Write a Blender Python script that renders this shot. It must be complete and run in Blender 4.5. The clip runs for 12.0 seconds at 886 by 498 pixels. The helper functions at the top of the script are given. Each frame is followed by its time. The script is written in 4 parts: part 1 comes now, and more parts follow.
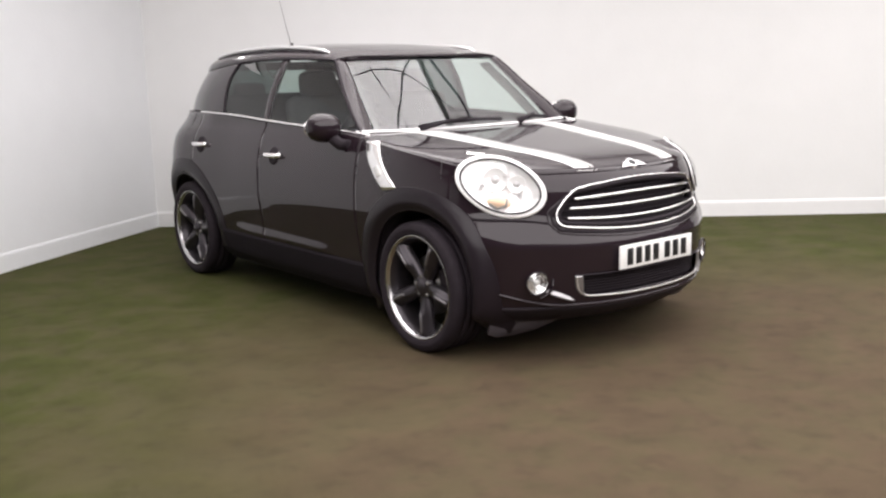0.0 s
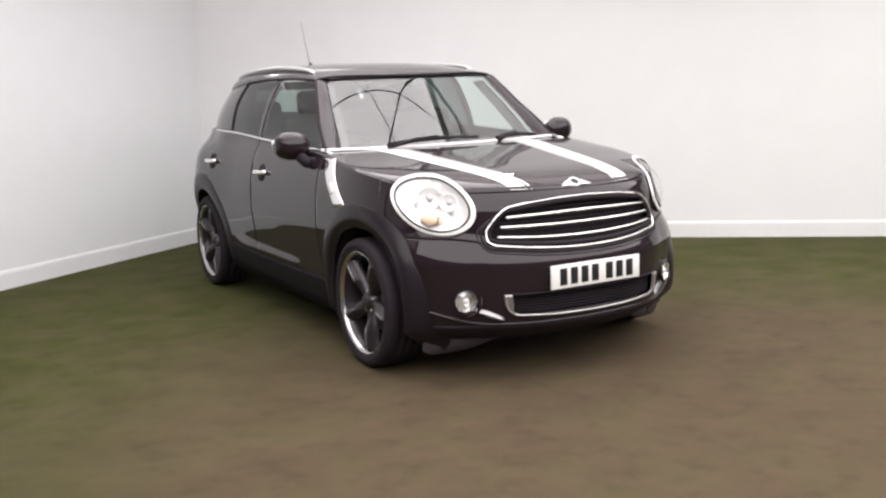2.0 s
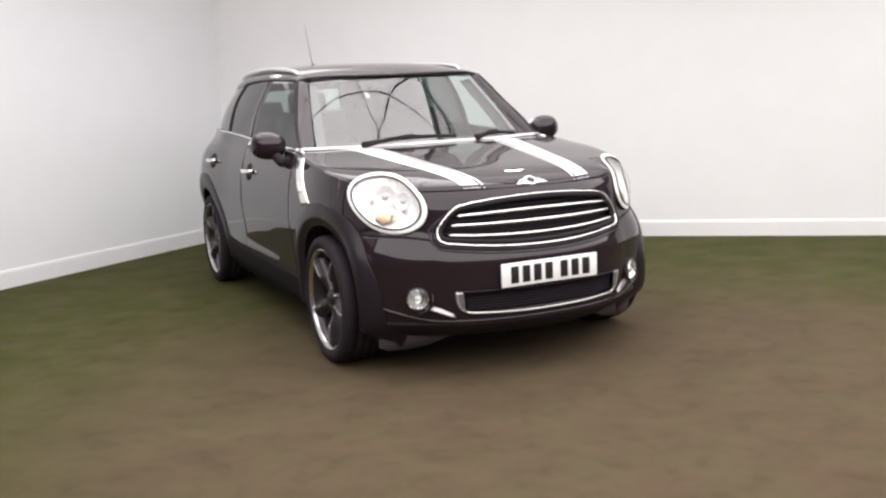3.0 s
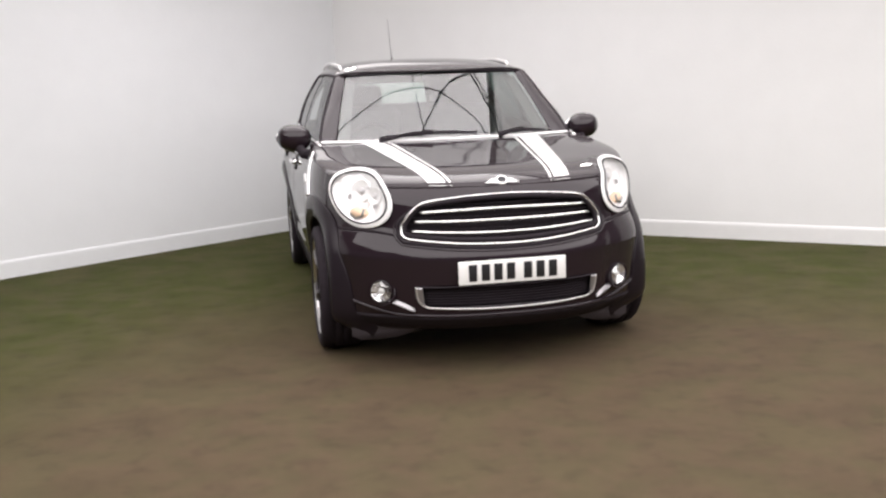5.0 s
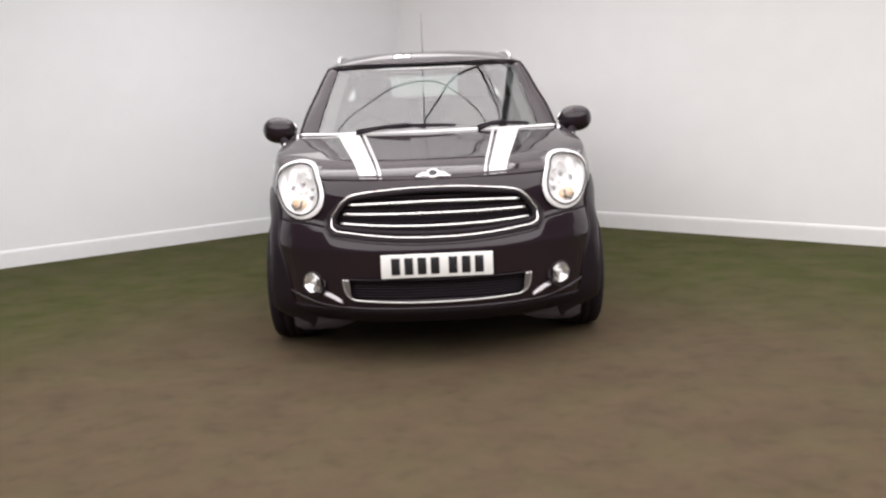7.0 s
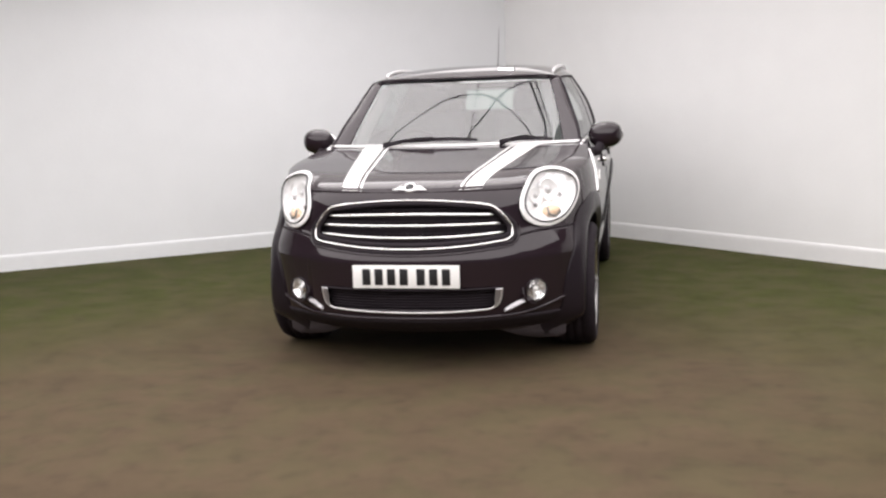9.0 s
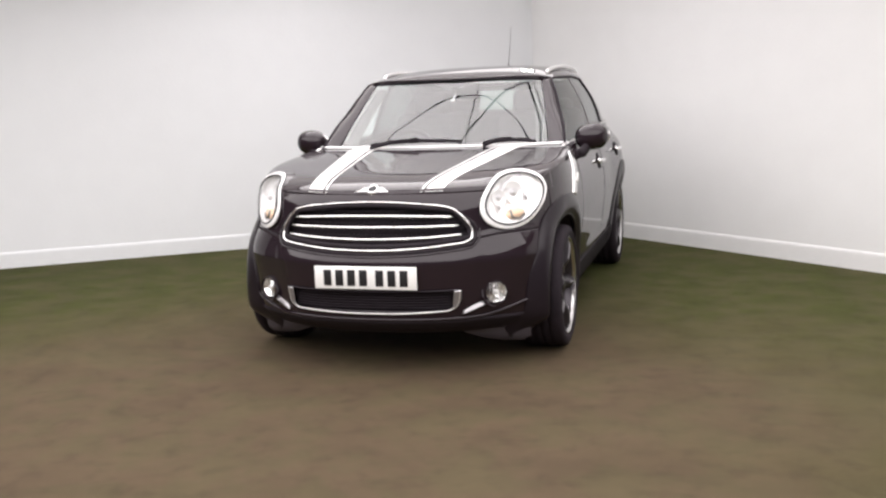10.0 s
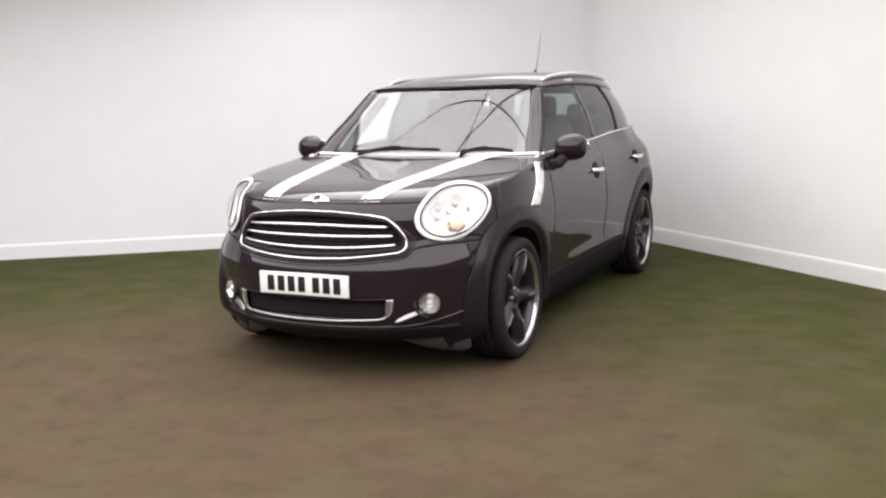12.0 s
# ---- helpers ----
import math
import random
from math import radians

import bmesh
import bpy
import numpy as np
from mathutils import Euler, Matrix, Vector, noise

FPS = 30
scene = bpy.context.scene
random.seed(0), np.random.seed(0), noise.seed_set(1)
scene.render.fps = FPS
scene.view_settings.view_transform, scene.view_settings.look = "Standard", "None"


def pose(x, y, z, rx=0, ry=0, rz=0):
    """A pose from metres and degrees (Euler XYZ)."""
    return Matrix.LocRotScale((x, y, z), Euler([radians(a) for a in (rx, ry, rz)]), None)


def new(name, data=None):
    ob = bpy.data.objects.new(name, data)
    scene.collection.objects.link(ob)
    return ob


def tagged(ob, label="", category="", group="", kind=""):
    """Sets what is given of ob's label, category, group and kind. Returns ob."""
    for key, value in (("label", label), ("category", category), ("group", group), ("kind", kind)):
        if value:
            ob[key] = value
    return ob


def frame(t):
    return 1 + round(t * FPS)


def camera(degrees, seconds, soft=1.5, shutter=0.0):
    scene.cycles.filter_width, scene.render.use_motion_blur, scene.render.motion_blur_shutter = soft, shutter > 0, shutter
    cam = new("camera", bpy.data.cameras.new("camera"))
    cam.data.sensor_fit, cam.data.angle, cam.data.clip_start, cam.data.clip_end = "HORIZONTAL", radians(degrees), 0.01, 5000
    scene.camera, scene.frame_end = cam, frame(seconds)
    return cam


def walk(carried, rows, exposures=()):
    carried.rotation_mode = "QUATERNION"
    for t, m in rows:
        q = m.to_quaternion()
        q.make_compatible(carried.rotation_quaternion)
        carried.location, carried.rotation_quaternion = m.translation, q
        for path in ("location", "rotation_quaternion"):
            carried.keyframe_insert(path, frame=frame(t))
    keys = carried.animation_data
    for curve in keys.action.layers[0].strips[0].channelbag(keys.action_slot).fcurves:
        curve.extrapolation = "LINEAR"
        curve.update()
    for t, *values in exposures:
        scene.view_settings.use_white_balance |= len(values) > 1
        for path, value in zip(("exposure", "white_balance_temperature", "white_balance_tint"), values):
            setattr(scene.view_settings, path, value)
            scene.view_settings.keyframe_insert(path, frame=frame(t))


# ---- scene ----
cam = camera(49.25, 12.0, soft=2.4)
# seconds, eye x y z, turn x y z
PATH = [
    (0, -3.587, -4.999, 1.379, 79.33, 1.45, -38.35),
    (0.5, -3.445, -5.101, 1.348, 80.30, 3.33, -37.51),
    (1, -3.240, -5.213, 1.345, 79.93, 2.54, -34.09),
    (1.5, -3.028, -5.380, 1.359, 79.91, 2.90, -32.09),
    (2, -2.806, -5.581, 1.369, 80.47, 1.93, -29.82),
    (2.5, -2.574, -5.739, 1.339, 81.19, 3.06, -28.53),
    (3, -2.335, -5.887, 1.354, 80.54, 2.49, -25.48),
    (3.2, -2.229, -5.934, 1.354, 80.47, 2.54, -24.04),
    (4.8, -1.311, -6.320, 1.378, 80.60, 2.07, -13.10),
    (5, -1.205, -6.359, 1.365, 80.29, 1.96, -11.87),
    (5.5, -0.913, -6.418, 1.363, 80.29, 1.41, -8.83),
    (6, -0.642, -6.447, 1.348, 80.08, 2.31, -5.86),
    (6.5, -0.324, -6.447, 1.340, 80.19, 1.65, -3.54),
    (7, -0.060, -6.468, 1.323, 80.24, 2.28, -1.57),
    (7.2, 0.048, -6.472, 1.320, 80.69, 2.89, -0.61),
    (8.8, 0.946, -6.463, 1.319, 81.10, 1.95, 10.05),
    (9, 1.067, -6.455, 1.323, 81.15, 1.86, 11.08),
    (9.5, 1.388, -6.419, 1.341, 81.38, 0.85, 13.66),
    (10, 1.643, -6.339, 1.329, 81.16, 1.95, 16.00),
    (10.5, 1.901, -6.239, 1.359, 80.78, 1.82, 18.33),
    (11, 2.150, -6.175, 1.357, 80.31, 1.77, 20.48),
    (11.5, 2.460, -6.084, 1.403, 80.53, 1.31, 23.60),
    (12, 2.671, -6.004, 1.399, 80.95, 1.55, 25.51),
]
# seconds, stops
EXPOSURES = [(0.0, 0.56), (3.0, 0.55), (5.0, 0.46), (6.5, 0.37), (8.0, 0.41), (9.5, 0.49), (12.0, 0.62)]
walk(cam, [(t, pose(x, y, z, rx, ry, rz)) for t, x, y, z, rx, ry, rz in PATH], EXPOSURES)

# ---- world, lights, exposure ----
world = bpy.data.worlds.new("world")
world.use_nodes = True
world.node_tree.nodes["Background"].inputs[0].default_value = (0.9, 0.92, 1.0, 1)
world.node_tree.nodes["Background"].inputs[1].default_value = 0.05
scene.world = world

CEIL, WALL_H = 3.0, 2.35


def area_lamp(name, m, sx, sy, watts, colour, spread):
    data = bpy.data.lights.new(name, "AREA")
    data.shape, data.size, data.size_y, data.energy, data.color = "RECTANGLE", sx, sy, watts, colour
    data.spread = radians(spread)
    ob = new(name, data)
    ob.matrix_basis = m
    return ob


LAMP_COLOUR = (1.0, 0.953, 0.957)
# unseen panels over the car, the floor before it and beyond the walls: x, y, size, size, watts
# added to light the room and to brighten what the bodywork and glass reflect
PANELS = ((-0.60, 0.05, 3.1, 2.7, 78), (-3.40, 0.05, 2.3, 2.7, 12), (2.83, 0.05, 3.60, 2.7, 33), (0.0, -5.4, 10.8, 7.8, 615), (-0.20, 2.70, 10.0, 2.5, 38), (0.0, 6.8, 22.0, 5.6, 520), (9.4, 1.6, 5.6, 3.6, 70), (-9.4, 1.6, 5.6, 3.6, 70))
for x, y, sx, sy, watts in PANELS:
    area_lamp("unseen_panel_glow", pose(x, y, CEIL - 0.10), sx, sy, watts, LAMP_COLOUR, 140 if abs(x) > 1 else 180)


# ---- materials ----
def material(name, colour, rough=0.5, metal=0.0, coat=0.0, scale=0.0, vary=0.0, bump=0.0, bump_scale=0.0):
    """A Principled surface whose colour varies at two scales by noise, with fine relief."""
    m = bpy.data.materials.new(name)
    m.use_nodes = True
    nt = m.node_tree
    b = nt.nodes["Principled BSDF"]
    b.inputs["Base Color"].default_value = (*colour, 1)
    b.inputs["Roughness"].default_value = rough
    b.inputs["Metallic"].default_value = metal
    if coat:
        b.inputs["Coat Weight"].default_value = coat
        b.inputs["Coat Roughness"].default_value = 0.03
    tc = nt.nodes.new("ShaderNodeTexCoord")
    if scale:
        a = nt.nodes.new("ShaderNodeTexNoise")
        a.inputs["Scale"].default_value, a.inputs["Detail"].default_value = scale, 6
        c = nt.nodes.new("ShaderNodeTexNoise")
        c.inputs["Scale"].default_value, c.inputs["Detail"].default_value = scale * 9, 4
        mix = nt.nodes.new("ShaderNodeMath")
        mix.operation = "MULTIPLY_ADD"
        mix.inputs[1].default_value = 0.6
        half = nt.nodes.new("ShaderNodeMath")
        half.operation = "MULTIPLY"
        half.inputs[1].default_value = 0.4
        nt.links.new(tc.outputs["Object"], a.inputs["Vector"])
        nt.links.new(tc.outputs["Object"], c.inputs["Vector"])
        nt.links.new(c.outputs["Fac"], half.inputs[0])
        nt.links.new(a.outputs["Fac"], mix.inputs[0])
        nt.links.new(half.outputs[0], mix.inputs[2])
        ramp = nt.nodes.new("ShaderNodeMapRange")
        ramp.inputs["From Min"].default_value, ramp.inputs["From Max"].default_value = 0.3, 0.7
        ramp.inputs["To Min"].default_value, ramp.inputs["To Max"].default_value = 1 - vary, 1 + vary
        nt.links.new(mix.outputs[0], ramp.inputs["Value"])
        mul = nt.nodes.new("ShaderNodeVectorMath")
        mul.operation = "SCALE"
        mul.inputs[0].default_value = colour
        nt.links.new(ramp.outputs[0], mul.inputs["Scale"])
        nt.links.new(mul.outputs[0], b.inputs["Base Color"])
    if bump:
        n = nt.nodes.new("ShaderNodeTexNoise")
        n.inputs["Scale"].default_value, n.inputs["Detail"].default_value = bump_scale, 5
        nt.links.new(tc.outputs["Object"], n.inputs["Vector"])
        bp = nt.nodes.new("ShaderNodeBump")
        bp.inputs["Strength"].default_value, bp.inputs["Distance"].default_value = bump, 0.01
        nt.links.new(n.outputs["Fac"], bp.inputs["Height"])
        nt.links.new(bp.outputs[0], b.inputs["Normal"])
    return m


def carpet_material():
    """Short green carpet, trodden brown round the middle of the floor."""
    m = material("carpet", (0.1, 0.1, 0.04), 0.95, bump=0.3, bump_scale=260)
    nt = m.node_tree
    b = nt.nodes["Principled BSDF"]
    b.inputs["Specular IOR Level"].default_value = 0.15
    tc = nt.nodes.new("ShaderNodeTexCoord")
    sub = nt.nodes.new("ShaderNodeVectorMath")
    sub.operation = "SUBTRACT"
    sub.inputs[1].default_value = (0.0, -2.9, 0)
    nt.links.new(tc.outputs["Object"], sub.inputs[0])
    length = nt.nodes.new("ShaderNodeVectorMath")
    length.operation = "LENGTH"
    nt.links.new(sub.outputs[0], length.inputs[0])
    n1 = nt.nodes.new("ShaderNodeTexNoise")
    n1.inputs["Scale"].default_value, n1.inputs["Detail"].default_value = 0.9, 6
    n2 = nt.nodes.new("ShaderNodeTexNoise")
    n2.inputs["Scale"].default_value, n2.inputs["Detail"].default_value = 3.2, 7
    n3 = nt.nodes.new("ShaderNodeTexNoise")
    n3.inputs["Scale"].default_value, n3.inputs["Detail"].default_value = 160, 3
    for n in (n1, n2, n3):
        nt.links.new(tc.outputs["Object"], n.inputs["Vector"])
    edge = nt.nodes.new("ShaderNodeMath")
    edge.operation = "MULTIPLY_ADD"
    edge.inputs[1].default_value = 2.4
    nt.links.new(n1.outputs["Fac"], edge.inputs[0])
    nt.links.new(length.outputs["Value"], edge.inputs[2])
    worn = nt.nodes.new("ShaderNodeMapRange")
    worn.interpolation_type = "SMOOTHSTEP"
    worn.inputs["From Min"].default_value, worn.inputs["From Max"].default_value = 2.6, 4.9
    worn.inputs["To Min"].default_value, worn.inputs["To Max"].default_value = 1.0, 0.0
    nt.links.new(edge.outputs[0], worn.inputs["Value"])
    mix = nt.nodes.new("ShaderNodeMix")
    mix.data_type = "RGBA"
    mix.inputs["A"].default_value = (0.0455, 0.0500, 0.0125, 1)
    mix.inputs["B"].default_value = (0.0770, 0.0548, 0.0335, 1)
    nt.links.new(worn.outputs[0], mix.inputs["Factor"])
    # olive patches where the brown has not taken, and small dark stains
    n4 = nt.nodes.new("ShaderNodeTexNoise")
    n4.inputs["Scale"].default_value, n4.inputs["Detail"].default_value, n4.inputs["Roughness"].default_value = 3.3, 6, 0.65
    n5 = nt.nodes.new("ShaderNodeTexNoise")
    n5.inputs["Scale"].default_value, n5.inputs["Detail"].default_value, n5.inputs["Roughness"].default_value = 8.0, 4, 0.6
    for n in (n4, n5):
        nt.links.new(tc.outputs["Object"], n.inputs["Vector"])
    olive = nt.nodes.new("ShaderNodeMapRange")
    olive.interpolation_type = "SMOOTHSTEP"
    olive.inputs["From Min"].default_value, olive.inputs["From Max"].default_value = 0.42, 0.60
    olive.inputs["To Min"].default_value, olive.inputs["To Max"].default_value = 0.0, 0.55
    nt.links.new(n4.outputs["Fac"], olive.inputs["Value"])
    patch = nt.nodes.new("ShaderNodeMix")
    patch.data_type = "RGBA"
    patch.inputs["B"].default_value = (0.0640, 0.0545, 0.0280, 1)
    nt.links.new(olive.outputs[0], patch.inputs["Factor"])
    nt.links.new(mix.outputs["Result"], patch.inputs["A"])
    stain = nt.nodes.new("ShaderNodeMapRange")
    stain.interpolation_type = "SMOOTHSTEP"
    stain.inputs["From Min"].default_value, stain.inputs["From Max"].default_value = 0.46, 0.74
    stain.inputs["To Min"].default_value, stain.inputs["To Max"].default_value = 1.04, 0.86
    nt.links.new(n5.outputs["Fac"], stain.inputs["Value"])
    add = nt.nodes.new("ShaderNodeMath")
    add.operation = "MULTIPLY_ADD"
    add.inputs[1].default_value = 1.6
    nt.links.new(n2.outputs["Fac"], add.inputs[0])
    nt.links.new(n3.outputs["Fac"], add.inputs[2])
    tone = nt.nodes.new("ShaderNodeMapRange")
    tone.inputs["From Min"].default_value, tone.inputs["From Max"].default_value = 0.85, 1.75
    tone.inputs["To Min"].default_value, tone.inputs["To Max"].default_value = 0.82, 1.19
    nt.links.new(add.outputs[0], tone.inputs["Value"])
    both = nt.nodes.new("ShaderNodeMath")
    both.operation = "MULTIPLY"
    nt.links.new(tone.outputs[0], both.inputs[0])
    nt.links.new(stain.outputs[0], both.inputs[1])
    mul = nt.nodes.new("ShaderNodeVectorMath")
    mul.operation = "SCALE"
    nt.links.new(patch.outputs["Result"], mul.inputs[0])
    nt.links.new(both.outputs[0], mul.inputs["Scale"])
    nt.links.new(mul.outputs[0], b.inputs["Base Color"])
    return m


CARPET = carpet_material()
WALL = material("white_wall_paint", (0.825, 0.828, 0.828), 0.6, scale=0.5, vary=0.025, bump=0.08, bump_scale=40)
# west wall and its skirting are a slightly cooler white than the east
WALL_COOL = material("cooler_white_wall", (0.80, 0.815, 0.832), 0.6, scale=0.5, vary=0.025, bump=0.08, bump_scale=40)
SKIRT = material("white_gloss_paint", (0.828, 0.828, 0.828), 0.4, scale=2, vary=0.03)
SKIRT_COOL = material("cooler_white_gloss", (0.805, 0.82, 0.835), 0.4, scale=2, vary=0.03)
GREY = material("dark_grey_wall_paint", (0.095, 0.085, 0.095), 0.7, scale=0.7, vary=0.1)
CEILING = material("ceiling_paint", (0.30, 0.22, 0.20), 0.8, scale=0.8, vary=0.04)


# ---- mesh helpers ----
def mesh_object(name, bm, mat, parent=None, smooth=True):
    me = bpy.data.meshes.new(name)
    bmesh.ops.recalc_face_normals(bm, faces=bm.faces)
    bm.to_mesh(me)
    bm.free()
    if smooth:
        me.polygons.foreach_set("use_smooth", [True] * len(me.polygons))
    me.materials.append(mat)
    ob = new(name, me)
    ob.parent = parent
    return ob


def part(name, bm, mat, parent, label="", smooth=True):
    ob = mesh_object(name, bm, mat, parent, smooth)
    return tagged(ob, label) if label else ob


def box_bm(sx, sy, sz, m=Matrix(), bevel=0.0):
    bm = bmesh.new()
    bmesh.ops.create_cube(bm, size=1)
    bmesh.ops.scale(bm, vec=(sx, sy, sz), verts=bm.verts)
    if bevel:
        bmesh.ops.bevel(bm, geom=bm.edges[:], offset=bevel, segments=2, affect="EDGES", profile=0.5)
    bm.transform(m)
    return bm


# ---- the room ----
CORNER = Vector((-0.225, 3.530, 0))
DIR_W = Vector((-1, -0.7200, 0)).normalized()
DIR_E = Vector((1, -0.8520, 0)).normalized()


def wall(name, a, b, label, skirting=True, paint=None, gloss=None):
    """A wall 0.12 thick whose inner face runs from a to b, the room on its right hand."""
    d = (b - a).normalized()
    n = Vector((d.y, -d.x, 0))
    ang = math.degrees(math.atan2(d.y, d.x))
    mid, length = (a + b) / 2 - n * 0.06, (b - a).length
    ob = mesh_object(name, box_bm(length, 0.12, WALL_H), paint or WALL, smooth=False)
    ob.matrix_basis = pose(mid.x, mid.y, WALL_H / 2, 0, 0, ang)
    tagged(ob, label, "wall", kind="structure")
    if skirting:
        bm = bmesh.new()
        prof = [(0, 0), (0.010, 0), (0.010, 0.110), (0.009, 0.122), (0.006, 0.133), (0.002, 0.139), (0, 0.14)]
        vs = [[bm.verts.new((x, -p, z)) for p, z in prof] for x in (-length / 2, length / 2)]
        for i in range(len(prof) - 1):
            bm.faces.new((vs[0][i], vs[1][i], vs[1][i + 1], vs[0][i + 1]))
        sk = mesh_object("baseboard", bm, gloss or SKIRT, smooth=False)
        c = (a + b) / 2 + n * 0.001
        sk.matrix_basis = pose(c.x, c.y, 0, 0, 0, ang)
        tagged(sk, "white painted skirting board along the foot of the wall", "skirting board", kind="structure")
    return ob


A = CORNER + DIR_W * 8.5
B = CORNER + DIR_E * 8.5
C1 = A + Vector((1.5, -7.5, 0))
D1 = B + Vector((-1.5, -7.5, 0))
wall("wall_west", A, CORNER, "plain white painted wall, slightly cooler in tone, meeting another wall in a corner", paint=WALL_COOL, gloss=SKIRT_COOL)
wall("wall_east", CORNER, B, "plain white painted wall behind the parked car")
# unseen dark walls, added to close the room and keep front reflections dark
wall("wall_back_east", B, D1, "plain dark grey wall added unseen behind the camera", False, GREY)
wall("wall_south", D1, C1, "plain dark grey wall added unseen behind the camera", False, GREY)
wall("wall_back_west", C1, A, "plain dark grey wall added unseen behind the camera", False, GREY)

floor = mesh_object("floor", box_bm(26, 26, 0.1, pose(0, -3, -0.05)), CARPET, smooth=False)
tagged(floor, "short green carpet, trodden brown and dirty in the middle", "floor", kind="structure")
ceiling = mesh_object("ceiling", box_bm(26, 26, 0.1, pose(0, -3, CEIL + 0.05)), CEILING, smooth=False)
tagged(ceiling, "plain dark brown-grey ceiling", "ceiling", kind="structure")


# unseen outer walls, added so the reflections above the bay walls stay dark
for name, x, y, sx, sy in (("wall_outer_north", 0, 10, 26, 0.2), ("wall_outer_south", 0, -16, 26, 0.2), ("wall_outer_east", 13, -3, 0.2, 26), ("wall_outer_west", -13, -3, 0.2, 26)):
    hall = mesh_object(name, box_bm(sx, sy, CEIL, pose(x, y, CEIL / 2)), GREY, smooth=False)
    tagged(hall, "plain dark grey outer wall, added unseen around the car bay", "wall", kind="structure")

# added light panels: a shallow tray round each unseen lamp
TRAY = material("white_metal_tray", (0.7, 0.7, 0.7), 0.4, scale=5, vary=0.04)
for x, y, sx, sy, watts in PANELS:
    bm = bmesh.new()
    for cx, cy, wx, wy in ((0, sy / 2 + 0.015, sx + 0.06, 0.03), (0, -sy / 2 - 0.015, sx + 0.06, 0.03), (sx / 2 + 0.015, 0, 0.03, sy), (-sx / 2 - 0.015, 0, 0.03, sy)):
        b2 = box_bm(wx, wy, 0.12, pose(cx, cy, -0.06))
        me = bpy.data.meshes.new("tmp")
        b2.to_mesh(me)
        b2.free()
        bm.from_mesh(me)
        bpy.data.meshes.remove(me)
    tray = mesh_object("unseen_light_panel", bm, TRAY, smooth=False)
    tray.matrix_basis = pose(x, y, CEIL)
    tagged(tray, "large white light panel under the ceiling, unseen, added for light and reflections", "ceiling light", "ceiling lights")


# small floodlights clipped to the top of the walls by the corner
FLOOD = bpy.data.materials.new("floodlight_glow")
FLOOD.use_nodes = True
FLOOD.node_tree.nodes["Principled BSDF"].inputs["Emission Color"].default_value = (1, 0.97, 0.94, 1)
FLOOD.node_tree.nodes["Principled BSDF"].inputs["Emission Strength"].default_value = 14.0
BLACK = material("black_lamp_housing", (0.02, 0.02, 0.02), 0.5, scale=20, vary=0.1)
for x, y, turn in ((-0.20, 3.42, 0), (2.05, 1.53, 40)):
    lamp = new("floodlight")
    lamp.matrix_basis = pose(x, y, WALL_H, 0, 0, -turn)
    part("housing", box_bm(0.20, 0.08, 0.16, pose(0, 0, 0.14, -14, 0, 0), 0.012), BLACK, lamp)
    part("lamp_face", box_bm(0.165, 0.006, 0.125, pose(0, -0.0415, 0.131, -14, 0, 0)), FLOOD, lamp)
    part("bracket", box_bm(0.03, 0.05, 0.07, pose(0, 0.01, 0.034)), BLACK, lamp)
    tagged(lamp, "small black floodlight with a bright face on top of the wall", "floodlight", "floodlights")

# ---- car materials ----
PAINT = material("black_car_paint", (0.0155, 0.0094, 0.0130), 0.5, coat=1.0, scale=300, vary=0.12)
PAINT.node_tree.nodes["Principled BSDF"].inputs["Specular IOR Level"].default_value = 0.04
PAINT.node_tree.nodes["Principled BSDF"].inputs["Specular Tint"].default_value = (1.0, 0.84, 0.96, 1)
PAINT.node_tree.nodes["Principled BSDF"].inputs["Coat IOR"].default_value = 1.45
PLASTIC = material("black_grained_plastic", (0.0240, 0.0190, 0.0235), 0.6, scale=60, vary=0.15, bump=0.15, bump_scale=500)
RUBBER = material("tyre_rubber", (0.0220, 0.0170, 0.0215), 0.75, scale=30, vary=0.2, bump=0.1, bump_scale=120)
for m in (PLASTIC, RUBBER):
    m.node_tree.nodes["Principled BSDF"].inputs["Specular IOR Level"].default_value = 0.15
CLAD = material("satin_black_plastic", (0.0140, 0.0100, 0.0135), 0.30, scale=60, vary=0.12, bump=0.06, bump_scale=400)
CLAD.node_tree.nodes["Principled BSDF"].inputs["Specular IOR Level"].default_value = 0.26
FLAP = material("grey_rubber", (0.055, 0.047, 0.055), 0.5, scale=20, vary=0.1)
RING = material("bright_chrome_ring", (0.95, 0.94, 0.94), 0.25, 0.15, scale=8, vary=0.03)
CHROME = material("polished_chrome", (0.95, 0.94, 0.94), 0.14, 0.85, scale=8, vary=0.03)
REFLECTOR = material("lamp_reflector", (0.97, 0.965, 0.965), 0.16, 0.22, scale=30, vary=0.05)
FACETS = material("faceted_reflector", (0.95, 0.95, 0.95), 0.10, 0.85, scale=30, vary=0.05)
SATIN = material("satin_silver", (0.80, 0.79, 0.79), 0.3, 0.8, scale=20, vary=0.06)
END_TRIM = material("satin_grey_trim", (0.34, 0.33, 0.34), 0.28, 0.8, scale=20, vary=0.06)
SILL = material("black_sill_plastic", (0.0135, 0.0105, 0.0135), 0.65, scale=60, vary=0.15, bump=0.1, bump_scale=500)
SILL.node_tree.nodes["Principled BSDF"].inputs["Specular IOR Level"].default_value = 0.08
ALLOY = material("dark_alloy", (0.050, 0.044, 0.050), 0.30, 0.65, scale=25, vary=0.1)
RIDGE = material("pale_alloy", (0.20, 0.19, 0.20), 0.32, 0.7, scale=60, vary=0.35)
MACHINED = material("machined_rim_lip", (0.56, 0.55, 0.555), 0.22, 1.0, scale=40, vary=0.08)
